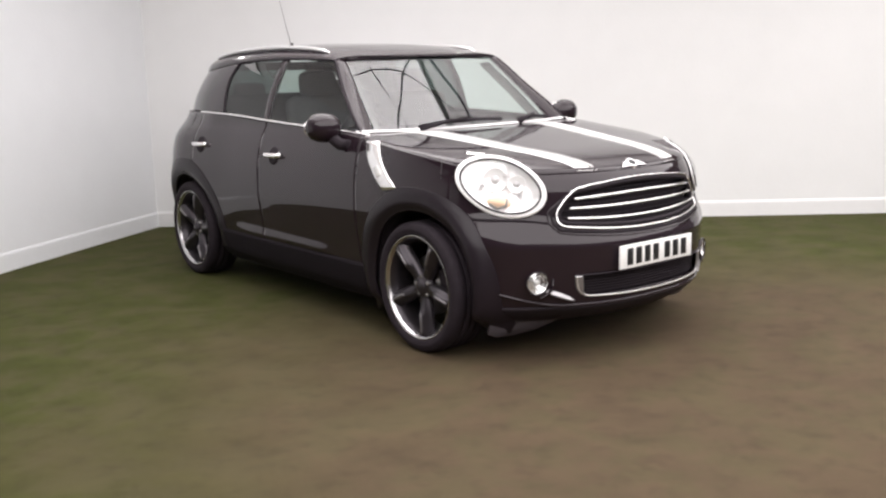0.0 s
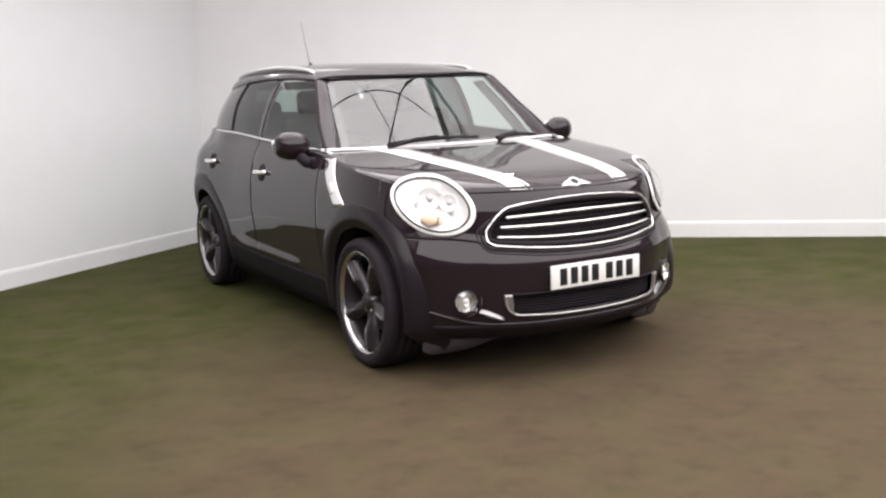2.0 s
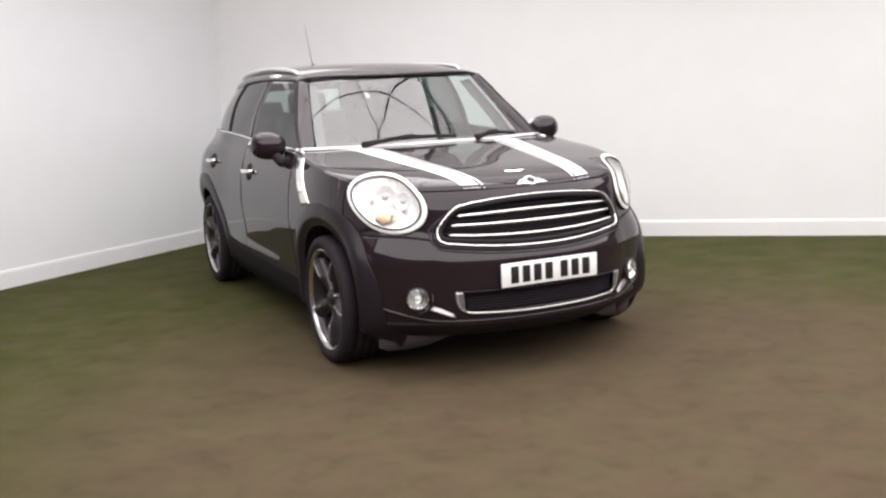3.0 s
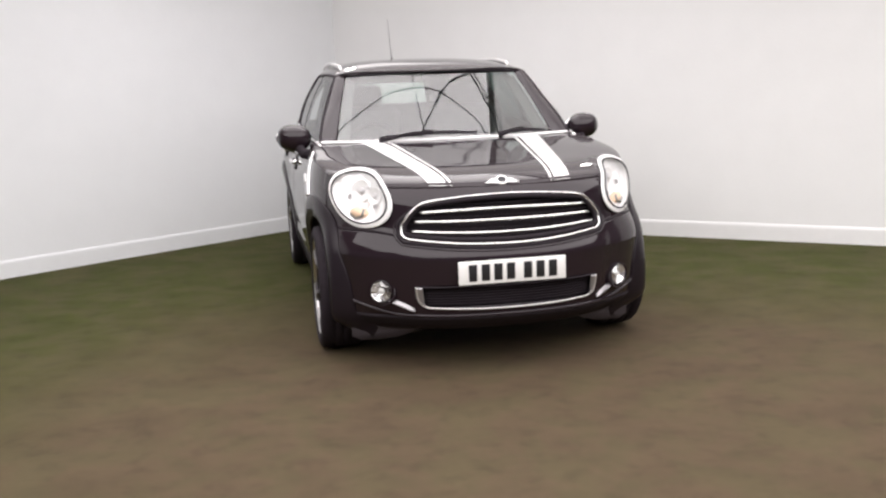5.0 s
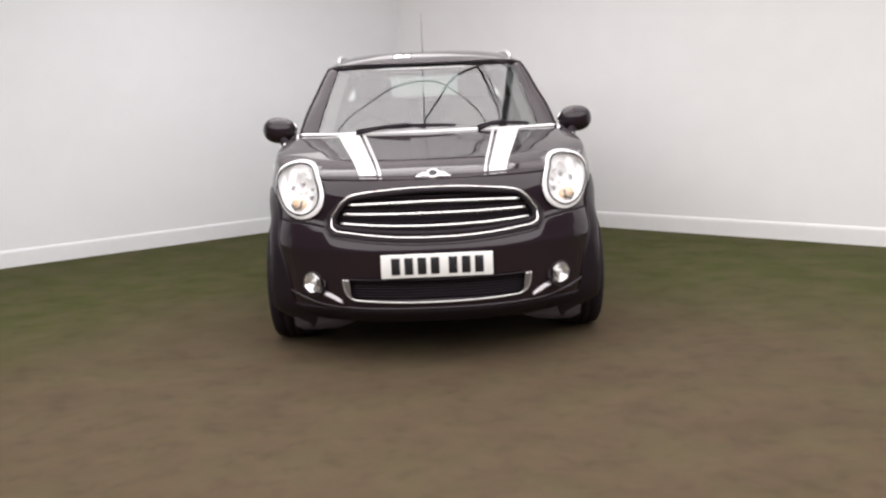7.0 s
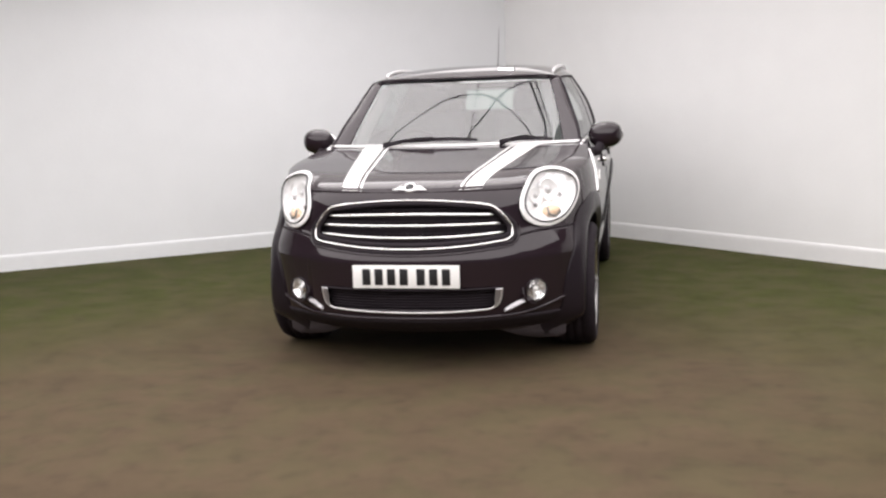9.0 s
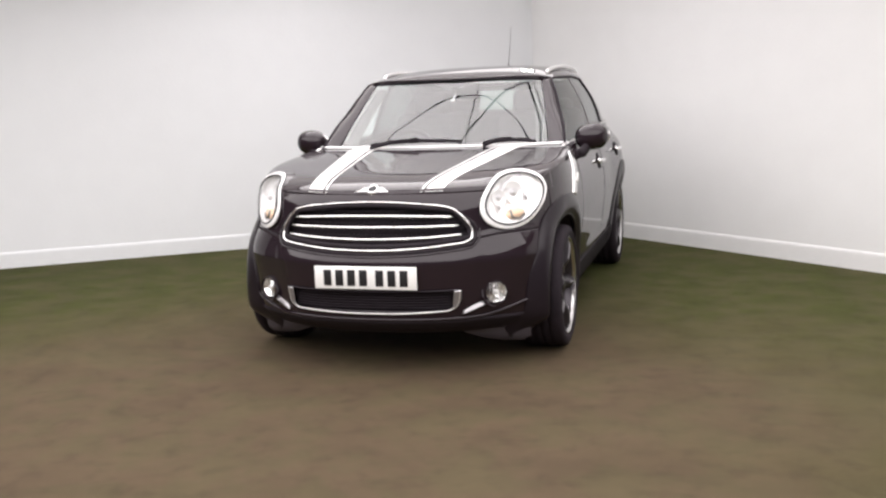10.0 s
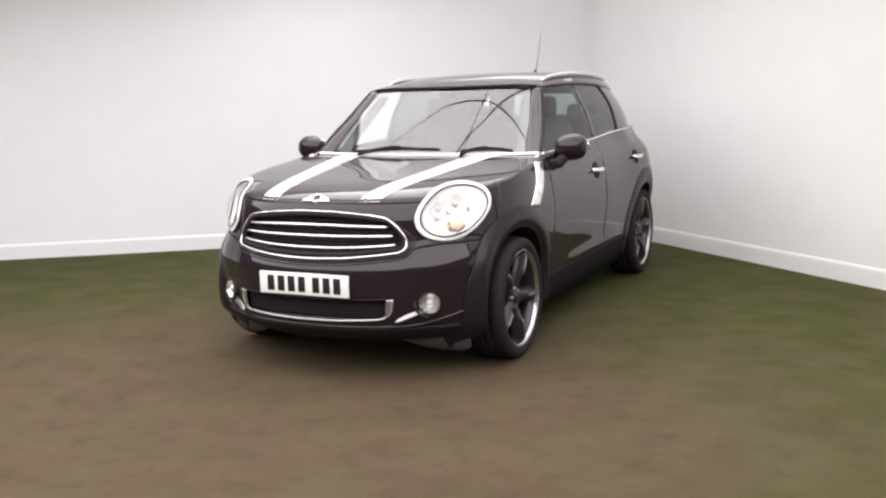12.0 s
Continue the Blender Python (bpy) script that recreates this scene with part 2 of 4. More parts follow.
STEEL = material("brake_steel", (0.30, 0.29, 0.28), 0.4, 1.0, scale=30, vary=0.2)
STRIPE = material("white_stripe_film", (0.86, 0.85, 0.84), 0.3, coat=0.6, scale=6, vary=0.02)
PLATE = material("plate_white", (0.90, 0.90, 0.88), 0.3, scale=9, vary=0.03)
INK = material("plate_black", (0.015, 0.015, 0.017), 0.4, scale=40, vary=0.1)
DARK = material("dark_void_plastic", (0.0200, 0.0155, 0.0195), 0.7, scale=40, vary=0.2)
DARK.node_tree.nodes["Principled BSDF"].inputs["Specular IOR Level"].default_value = 0.2
CLOTH = material("dark_seat_cloth", (0.03, 0.03, 0.032), 0.9, scale=90, vary=0.2, bump=0.2, bump_scale=400)
AMBER = material("amber_bulb", (0.92, 0.67, 0.47), 0.25, scale=12, vary=0.1)
PILLAR_TRIM = material("dark_grey_trim", (0.055, 0.052, 0.053), 0.7, scale=60, vary=0.08)
HEADLINER = material("grey_headliner", (0.27, 0.26, 0.26), 0.85, scale=60, vary=0.06)
HOLDER = material("grey_bulb_holder", (0.50, 0.49, 0.50), 0.3, 0.3, scale=30, vary=0.1)
BULB = material("frosted_lamp", (0.75, 0.75, 0.74), 0.25, scale=30, vary=0.05)


def glass_material(name, tint, ior=1.5, rough=0.0):
    """A thin pane: tinted see-through with a Fresnel gloss."""
    m = bpy.data.materials.new(name)
    m.use_nodes = True
    nt = m.node_tree
    nt.nodes.remove(nt.nodes["Principled BSDF"])
    out = nt.nodes["Material Output"]
    tr = nt.nodes.new("ShaderNodeBsdfTransparent")
    tr.inputs["Color"].default_value = (*tint, 1)
    gl = nt.nodes.new("ShaderNodeBsdfGlossy")
    gl.inputs["Roughness"].default_value = rough
    f0 = ((ior - 1) / (ior + 1)) ** 2
    lw = nt.nodes.new("ShaderNodeLayerWeight")
    lw.inputs["Blend"].default_value = 0.5
    steep = nt.nodes.new("ShaderNodeMath")
    steep.operation = "POWER"
    steep.inputs[1].default_value = 5.0
    nt.links.new(lw.outputs["Facing"], steep.inputs[0])
    fr = nt.nodes.new("ShaderNodeMath")
    fr.operation = "MULTIPLY_ADD"
    fr.inputs[1].default_value, fr.inputs[2].default_value = 1 - f0, f0
    nt.links.new(steep.outputs[0], fr.inputs[0])
    mix = nt.nodes.new("ShaderNodeMixShader")
    nt.links.new(fr.outputs[0], mix.inputs[0])
    nt.links.new(tr.outputs[0], mix.inputs[1])
    nt.links.new(gl.outputs[0], mix.inputs[2])
    nt.links.new(mix.outputs[0], out.inputs["Surface"])
    return m


GLASS = glass_material("windscreen_glass", (0.80, 0.88, 0.85), 2.2)
TINT = glass_material("side_window_glass", (0.13, 0.165, 0.16), 1.75)
CLEAR = glass_material("clear_window_glass", (0.74, 0.82, 0.80), 1.65)
REAR = glass_material("rear_window_glass", (0.46, 0.54, 0.51), 1.5)
LENS = glass_material("clear_lens", (0.95, 0.95, 0.95), 1.45)


# ---- curves and surfaces of the car body; y runs from nose (-) to tail (+) ----
def curve(*pts):
    """A smooth curve through (a, b) pairs that does not overshoot; works on arrays."""
    xs, ys = np.array(pts, float).T
    h, d = np.diff(xs), np.diff(ys) / np.diff(xs)
    m = np.zeros(len(xs))
    m[0], m[-1] = d[0], d[-1]
    for i in range(1, len(xs) - 1):
        if d[i - 1] * d[i] > 0:
            w1, w2 = 2 * h[i] + h[i - 1], h[i] + 2 * h[i - 1]
            m[i] = (w1 + w2) / (w1 / d[i - 1] + w2 / d[i])

    def at(v):
        v = min(max(float(v), xs[0]), xs[-1])
        i = min(int(np.searchsorted(xs, v, "right")) - 1, len(xs) - 2)
        t = (v - xs[i]) / h[i]
        return float(ys[i] * (1 + 2 * t) * (1 - t) ** 2 + h[i] * m[i] * t * (1 - t) ** 2 + ys[i + 1] * t * t * (3 - 2 * t) + h[i] * m[i + 1] * t * t * (t - 1))
    return at


half_width = curve((0.18, 0.76), (0.24, 0.810), (0.32, 0.830), (0.40, 0.842), (0.48, 0.852), (0.57, 0.863), (0.68, 0.873), (0.80, 0.868), (0.90, 0.853), (1.0, 0.822), (1.06, 0.792), (1.13, 0.772))
nose_width = curve((0.18, 0.76), (0.24, 0.812), (0.30, 0.832), (0.45, 0.850), (0.60, 0.866), (0.68, 0.872), (0.80, 0.868), (0.90, 0.853), (1.0, 0.822), (1.06, 0.792), (1.13, 0.772))
front_y = curve((0.18, -1.90), (0.24, -2.00), (0.285, -2.045), (0.40, -2.057), (0.55, -2.060), (0.572, -2.056), (0.590, -2.045), (0.62, -2.024), (0.65, -2.003), (0.675, -1.990), (0.75, -1.978), (0.80, -1.970), (0.84, -1.956), (0.865, -1.942), (0.88, -1.930), (1.1, -1.90))
rear_y = curve((0.18, 1.86), (0.30, 2.0), (0.60, 2.03), (0.85, 2.0), (1.12, 1.90))
CORNER_F, CORNER_R = -1.06, 1.30
shoulder = curve((-2.0, 0.88), (-1.75, 0.885), (-1.55, 0.927), (-1.3, 0.972), (-1.0, 1.010), (-0.80, 1.037), (-0.6, 1.05), (0.04, 1.078), (0.86, 1.115), (1.3, 1.12), (2.0, 1.11))
hood_line = curve((-1.931, 0.88), (-1.918, 0.8915), (-1.895, 0.9055), (-1.85, 0.9215), (-1.80, 0.933), (-1.7, 0.950), (-1.4, 0.984), (-1.1, 1.018), (-0.90, 1.0385), (-0.84, 1.041), (-0.7, 1.041))


def wide(y, z):
    """Half-width, fuller low down at the nose."""
    return half_width(z) + (nose_width(z) - half_width(z)) * smooth((-1.15 - y) / 0.35)


def corner(th):
    """Plan of a body corner: across and along, for an angle from the middle (0) to the flank (90 degrees)."""
    return math.sin(th) ** 0.8 if th > 0 else 0.0, 1 - max(math.cos(th), 0) ** 0.84


def bumper_top(g):
    """Height of the bumper's upper edge, which climbs towards the corners."""
    return 0.640 + 0.042 * smooth((g - 0.42) / 0.35)


def fuller(g, z):
    """The bumper's corners stand out squarer than the wings above them."""
    return g + 0.40 * (1 - g) * smooth((g - 0.62) / 0.28) * smooth((0.78 - z) / 0.21)


def tub_front(th, z):
    g, h = corner(abs(th))
    top, zz = bumper_top(g), z
    if 0.575 < z <= top:
        zz = 0.575 + (z - 0.575) * 0.065 / (top - 0.575)
    elif top < z < 0.85:
        zz = 0.64 + (z - top) * 0.21 / (0.85 - top)
    f = front_y(zz)
    tuck = 1 - 0.014 * smooth((zz - 0.575) / 0.075) * smooth((g - 0.40) / 0.35) * smooth((0.88 - z) / 0.2) * smooth((1.0 - g) / 0.15)
    y = f + (CORNER_F - f) * h
    return Vector((math.copysign(wide(y, z) * fuller(g, z) * tuck, th), y, z))


def tub_rear(th, z):
    g, h = corner(abs(th))
    r = rear_y(z)
    y = r + (CORNER_R - r) * h
    return Vector((math.copysign(half_width(z) * g * (1 + 0.022 * smooth((z - 0.5) / 0.3)) * rear_round(y, z), th), y, z))


def side_x(y, z):
    """Half-width of the lower body at a place along it and a height."""
    return body_x(y, z) * (1 + 0.022 * smooth((y - 0.6) / 0.7) * smooth((z - 0.5) / 0.3)) * rear_round(y, z)


def rear_round(y, z):
    """The shoulder falls in towards the tail."""
    return 1 - 0.060 * smooth((y - 0.95) / 0.55) * smooth((z - 0.93) / 0.19)


def smooth(v):
    v = min(max(v, 0.0), 1.0)
    return v * v * (3 - 2 * v)


def body_x(y, z):
    if y < CORNER_F:
        f = front_y(z)
        h = 1 - (y - f) / (CORNER_F - f)
    elif y > CORNER_R:
        r = rear_y(z)
        h = 1 - (y - r) / (CORNER_R - r)
    else:
        # a sculpted crease low on the doors
        return half_width(z) + 0.012 * math.exp(-((z - 0.395) / 0.026) ** 2) * smooth((y + 0.60) / 0.25) * smooth((0.75 - y) / 0.35)
    if h >= 1:
        return 0.0
    return wide(y, z) * fuller(math.sqrt(max(1 - h ** (2 / 0.84), 0)) ** 0.8, z)


def th_at(y, z):
    f = front_y(z)
    h = min(max(1 - (y - f) / (CORNER_F - f), 0), 1)
    return math.acos(h ** (1 / 0.84))


def cap(k, y):
    """The bonnet's skin: k from -1 to 1 across it."""
    zs = shoulder(y)
    xo = side_x(y, zs)
    return Vector((k * xo, y, zs + (max(hood_line(y), zs) - zs) * (1 - abs(k) ** 3.2) ** 0.45))


def cap_xy(x, y, lift=0.0):
    zs = shoulder(y)
    p = cap(min(abs(x) / max(side_x(y, zs), 1e-4), 1.0), y)
    return Vector((x, y, p.z + lift))


def cowl_y(x):
    return -0.815 + 0.11 * (abs(x) / 0.75) ** 2


def grid_bm(fn, us, vs, keep=None):
    """A sheet of quads through fn(u, v)."""
    bm = bmesh.new()
    rows = [[bm.verts.new(fn(u, v)) for u in us] for v in vs]
    for a, b in zip(rows, rows[1:]):
        for i in range(len(us) - 1):
            q = (a[i], a[i + 1], b[i + 1], b[i])
            if keep is None or keep(sum((v.co for v in q), Vector()) / 4):
                bm.faces.new(q)
    bmesh.ops.delete(bm, geom=[v for v in bm.verts if not v.link_faces], context="VERTS")
    bmesh.ops.remove_doubles(bm, verts=bm.verts, dist=1e-5)
    return bm


def lin(a, b, n):
    return [a + (b - a) * i / (n - 1) for i in range(n)]


def sheet(name, fn, us, vs, mat, parent, label="", keep=None, thick=0.006, outward=None):
    """A panel with a thickness, its outer skin through fn; outward: which way its outside looks."""
    bm = grid_bm(fn, us, vs, keep)
    me = bpy.data.meshes.new(name)
    bmesh.ops.recalc_face_normals(bm, faces=bm.faces)
    if outward is not None:
        s = sum(((f.normal.dot(outward(f.calc_center_median()))) * f.calc_area() for f in bm.faces), 0.0)
        if s < 0:
            bmesh.ops.reverse_faces(bm, faces=bm.faces)
    bm.to_mesh(me)
    bm.free()
    me.polygons.foreach_set("use_smooth", [True] * len(me.polygons))
    me.materials.append(mat)
    ob = new(name, me)
    ob.parent = parent
    if thick:
        so = ob.modifiers.new("thickness", "SOLIDIFY")
        so.thickness, so.offset = thick, -1
    return tagged(ob, label) if label else ob


def from_axis(p):
    return Vector((p.x, (p.y - 0.2) * 0.5, p.z - 0.6))


def tube_bm(points, radius, sides=8, closed=False, flat=1.0, up=Vector((0, 0, 1))):
    """A round or flattened bar along points."""
    bm = bmesh.new()
    n = len(points)
    rings = []
    for i, p in enumerate(points):
        a = points[(i - 1) % n] if closed or i else p
        b = points[(i + 1) % n] if closed or i < n - 1 else p
        d = (b - a).normalized()
        s = d.cross(up)
        s = s.normalized() if s.length > 1e-4 else Vector((1, 0, 0))
        t = s.cross(d).normalized()
        r = radius(i / max(n - 1, 1)) if callable(radius) else radius
        rings.append([bm.verts.new(p + s * math.cos(2 * math.pi * j / sides) * r + t * math.sin(2 * math.pi * j / sides) * r * flat) for j in range(sides)])
    for i in range(n if closed else n - 1):
        a, b = rings[i], rings[(i + 1) % n]
        for j in range(sides):
            bm.faces.new((a[j], a[(j + 1) % sides], b[(j + 1) % sides], b[j]))
    if not closed:
        bm.faces.new(rings[0])
        bm.faces.new(rings[-1][::-1])
    return bm


def lathe_bm(profile, steps=48, m=Matrix()):
    """A body of revolution about the x axis through (x, radius) pairs."""
    bm = bmesh.new()
    rings = [[bm.verts.new((x, r * math.cos(2 * math.pi * j / steps), r * math.sin(2 * math.pi * j / steps))) for j in range(steps)] for x, r in profile]
    for a, b in zip(rings, rings[1:]):
        for j in range(steps):
            bm.faces.new((a[j], a[(j + 1) % steps], b[(j + 1) % steps], b[j]))
    bmesh.ops.remove_doubles(bm, verts=bm.verts, dist=1e-5)
    bm.transform(m)
    return bm


# ---- the car ----
AXLE_F, AXLE_R, HUB_Z = -1.297, 1.30, 0.325
ARCH_IN, ARCH_OUT = 0.378, 0.490
car = new("car")
tagged(car, "glossy black compact five-door car with white bonnet stripes parked on carpet", "car")

# headlamp: middle, axes across, up and out, half sizes
HL = {}
for s in (-1, 1):
    across = Vector((0.275 * s, 0.317, 0.060)).normalized()
    outw = Vector((0.69 * s, -0.62, 0.20)).normalized()
    outw = (outw - across * outw.dot(across)).normalized()
    HL[s] = (Vector((0.662 * s, -1.702, 0.838)), across, outw.cross(across) * (-1 if outw.cross(across).z < 0 else 1), outw)
HL_A, HL_B = 0.213, 0.137


def lamp_shape(a):
    """The lamp's outline is fuller above its outer end and below its inner end than an ellipse."""
    return 1 + 0.12 * math.sin(2 * a)


def lamp_plane(s, p):
    c, a, u, n = HL[s]
    d = p - c
    return d.dot(a) / HL_A, d.dot(u) / HL_B, d.dot(n)


def clear_of_lamps(p):
    if p.y > -1.4:
        return True
    x, y, n = lamp_plane(1 if p.x > 0 else -1, p)
    return x * x + y * y > 0.86 * lamp_shape(math.atan2(y, x)) ** 2 or abs(n) > 0.2


def clear_of_arches(p):
    return all((p.y - a) ** 2 + (p.z - HUB_Z) ** 2 > 0.40 ** 2 for a in (AXLE_F, AXLE_R))


# main grille opening: half-width at a height, bowed top and bottom edges
GR_B, GR_T = 0.648, 0.826
grille_half = curve((0.600, 0.30), (0.630, 0.42), (0.648, 0.465), (0.668, 0.492), (0.70, 0.492), (0.75, 0.465), (0.79, 0.428), (0.815, 0.39), (0.826, 0.33), (0.86, 0.05))


def grille_top(x):
    return GR_T + 0.020 * (1 - min(abs(x) / 0.33, 1) ** 2)


def grille_bottom(x):
    return GR_B - 0.030 * (1 - min(abs(x) / 0.465, 1) ** 2)


def clear_of_grille(p):
    return not (p.y < -1.6 and grille_bottom(p.x) + 0.004 < p.z < grille_top(p.x) - 0.004 and abs(p.x) < grille_half(max(p.z, GR_B)) - 0.004)


LG_B, LG_T = 0.325, 0.425
lower_half = curve((0.325, 0.39), (0.345, 0.425), (0.38, 0.44), (0.425, 0.445))


def clear_of_intake(p):
    return not (p.y < -1.6 and LG_B < p.z < LG_T and abs(p.x) < lower_half(p.z))


ths = lambda y, n: lin(-th_at(y, 0.5), th_at(y, 0.5), n)
def bumper_fn(th, v):
    return tub_front(th, 0.19 + (bumper_top(corner(abs(th))[0]) - 0.19) * v)


sheet("front_bumper", bumper_fn, ths(-1.50, 181), lin(0, 1, 50), PAINT, car, "glossy black front bumper", keep=lambda p: clear_of_arches(p) and clear_of_intake(p) and clear_of_grille(p), outward=from_axis)


def nose_panel(th, v):
    y = tub_front(th, 0.85).y
    z0 = bumper_top(corner(abs(th))[0]) + 0.003
    return tub_front(th, z0 + (shoulder(y) - z0) * v)


sheet("nose_panel", nose_panel, ths(-1.50, 241), lin(0, 1, 34), PAINT, car, keep=lambda p: clear_of_lamps(p) and clear_of_grille(p) and clear_of_arches(p), outward=from_axis)


def bonnet_fn(k, v):
    y = -1.9295 + (cowl_y(k * 0.78) + 1.9295) * v ** 1.7
    return cap(k, y)


ks = [math.sin(a) for a in lin(-math.pi / 2, math.pi / 2, 81)]
sheet("bonnet", bonnet_fn, ks, lin(0, 1, 64), PAINT, car, "glossy black bonnet", keep=clear_of_lamps, outward=lambda p: Vector((0, 0, 1)))


def nose_y(x):
    """How far forward the bonnet reaches at x."""
    f, w = front_y(0.885), half_width(0.885)
    c = math.sqrt(max(1 - (x / w) ** 2.5, 0))
    return f + (CORNER_F - f) * (1 - c ** 0.84)


def stripe(s, x0, x1, w0, w1):
    """A band on the bonnet from the nose to the cowl, x0 and x1 its inner edge there, w0 and w1 its widths."""
    def fn(u, v):
        x = x0 + (x1 - x0) * v + (w0 + (w1 - w0) * v) * u
        start = nose_y(x0 + w0 * u + 0.004)
        y = start + (cowl_y(x) - 0.010 - start) * v
        return cap_xy(s * x, y, 0.0016)
    return fn


for s in (-1, 1):
    b = sheet("bonnet_stripe", stripe(s, 0.266, 0.405, 0.084, 0.130), lin(0, 1, 9), lin(0, 1, 40), STRIPE, car, "white bonnet stripe", thick=0.001, outward=lambda p: Vector((0, 0, 1)))
    sheet("pinstripe", stripe(s, 0.242, 0.370, 0.012, 0.018), lin(0, 1, 3), lin(0, 1, 40), STRIPE, b, thick=0.001, outward=lambda p: Vector((0, 0, 1)))

# reflected highlight along the bonnet's rear edge, built as a bright strip
pts = [cap_xy(x, cowl_y(x) + 0.008, 0.006) for x in lin(-0.775, 0.775, 41)]
part("cowl_highlight", tube_bm(pts, 0.0155, 8, flat=0.6), RING, car, "highlight along the rear edge of the bonnet, built as a bright strip")


# flanks: wings, doors, rear quarters
def flank(s, y0, y1, z0):
    def fn(u, v):
        y = y0 + (y1 - y0) * u
        z = z0 + (shoulder(y) - z0) * v
        return Vector((s * side_x(y, z), y, z))
    return fn


DOORS = {}
for s in (-1, 1):
    out = lambda p, s=s: Vector((s, 0, 0))
    sheet("wing", flank(s, -1.50, -0.8022, 0.23), lin(0, 1, 60), lin(0, 1, 60), PAINT, car, keep=lambda p: clear_of_arches(p) and clear_of_lamps(p), outward=out)
    DOORS[s, 0] = sheet("front_door", flank(s, -0.80, 0.2635, 0.30), lin(0, 1, 60), lin(0, 1, 50), PAINT, car, "glossy black front door", outward=out)
    DOORS[s, 1] = sheet("rear_door", flank(s, 0.266, 1.168, 0.30), lin(0, 1, 60), lin(0, 1, 50), PAINT, car, "glossy black rear door", keep=clear_of_arches, outward=out)
    sheet("rear_quarter", flank(s, 1.17, 1.60, 0.23), lin(0, 1, 50), lin(0, 1, 60), PAINT, car, keep=clear_of_arches, outward=out)
    # dark sill below the doors
    sill = lambda u, v, s=s: Vector((s * (half_width(0.17 + 0.20 * v) + 0.012), -0.86 + 1.75 * u, 0.17 + 0.20 * v))
    sheet("sill_cladding", sill, lin(0, 1, 30), lin(0, 1, 14), SILL, car, "black plastic sill cladding", thick=0.02, outward=out)
    # wheel-arch claddings and liners
    for yw in (AXLE_F, AXLE_R):
        def arch(u, v, s=s, yw=yw):
            a = math.radians((-10 + 214 * u) if yw > 0 else (-24 + 228 * u))
            out_r = ARCH_OUT if yw > 0 else ARCH_IN + (ARCH_OUT - ARCH_IN) * (0.75 + 0.25 * smooth((math.degrees(a) + 5) / 50))
            r = ARCH_IN + (out_r - ARCH_IN) * v
            y, z = yw - math.cos(a) * r, HUB_Z + math.sin(a) * r
            bulge = 0.013 * math.sin(math.pi * min(max(v, 0.06), 0.94)) ** 0.5
            x = max(side_x(y, max(z, 0.2)), 0.55)
            if yw < 0:
                # the front arch flares out to the tyre's width towards the nose
                x += max(0.850 - 0.026 * smooth((-1.34 - y) / 0.24) - 0.030 * smooth((z - 0.62) / 0.2) * smooth((-1.45 - y) / 0.2) - x, 0.0) * (1 - v ** 1.6) * smooth((z - 0.12) / 0.14)
            if v <= 0.12:
                x -= 0.010
            return Vector((s * (x + bulge), y, z))
        ob = sheet("wheel_arch_cladding", arch, lin(0, 1, 72), [0, 0.03, 0.12, 0.25, 0.45, 0.65, 0.82, 0.92, 0.97, 1], CLAD, car, "satin black plastic wheel-arch trim", thick=0.02, outward=out)
        def liner(u, v, s=s, yw=yw):
            a = math.radians(-20 + 220 * u)
            y, z = yw - math.cos(a) * 0.395, HUB_Z + math.sin(a) * 0.395
            return Vector((s * (0.50 + (max(side_x(y, max(z, 0.25)), 0.56) - 0.516) * v), y, z))
        sheet("wheel_arch_liner", liner, lin(0, 1, 40), lin(0, 1, 4), DARK, car, thick=0.006)
sheet("tailgate", tub_rear, lin(-th_at(-1.0, 0.5), th_at(-1.0, 0.5), 81), lin(0.30, 1.11, 40), PAINT, car, "glossy black tailgate and rear bumper", keep=clear_of_arches, outward=lambda p: Vector((0, 1, 0)))
part("underbody", box_bm(1.05, 3.5, 0.16, pose(0, 0.0, 0.25), 0.05), DARK, car)
part("inner_shell", box_bm(1.04, 1.0, 0.42, pose(0, -1.35, 0.62), 0.08), DARK, car)
part("cabin_floor", box_bm(1.62, 1.70, 0.06, pose(0, 0.02, 0.30), 0.02), DARK, car)

# ---- greenhouse ----
ZB, ZT = 1.035, 1.436
ws_mid = curve((0, -0.810), (0.35, -0.645), (0.7, -0.470), (1, -0.318))
ws_edge = curve((0, -0.708), (0.35, -0.560), (0.7, -0.403), (1, -0.264))
ws_half = curve((0, 0.658), (0.5, 0.605), (1, 0.540))
pillar_y = curve((0, -0.722), (0.5, -0.490), (1, -0.250))
belt_x = curve((-0.9, 0.745), (-0.5, 0.765), (0.3, 0.780), (0.9, 0.772), (1.2, 0.755), (1.45, 0.71), (1.62, 0.65), (1.8, 0.5))
top_x = curve((-0.5, 0.585), (-0.3, 0.597), (0.3, 0.622), (0.9, 0.612), (1.2, 0.595), (1.45, 0.56), (1.62, 0.51), (1.8, 0.42))
top_z = curve((-0.45, 1.40), (-0.3, 1.432), (0.0, 1.448), (0.4, 1.455), (0.95, 1.44), (1.3, 1.415), (1.7, 1.38))
roof_mid = curve((-0.335, 1.450), (-0.26, 1.469), (-0.1, 1.499), (0.15, 1.530), (0.6, 1.549), (1.1, 1.551), (1.5, 1.534), (1.72, 1.505))


def screen_fn(k, t, lift=0.0):
    e = ws_edge(t)
    y = ws_mid(t) + (e - ws_mid(t)) * abs(k) ** 2
    return Vector((k * ws_half(t), y - lift, ZB - 0.006 * k * k + (ZT - ZB) * t + 0.006 * (1 - k * k) * t + lift))


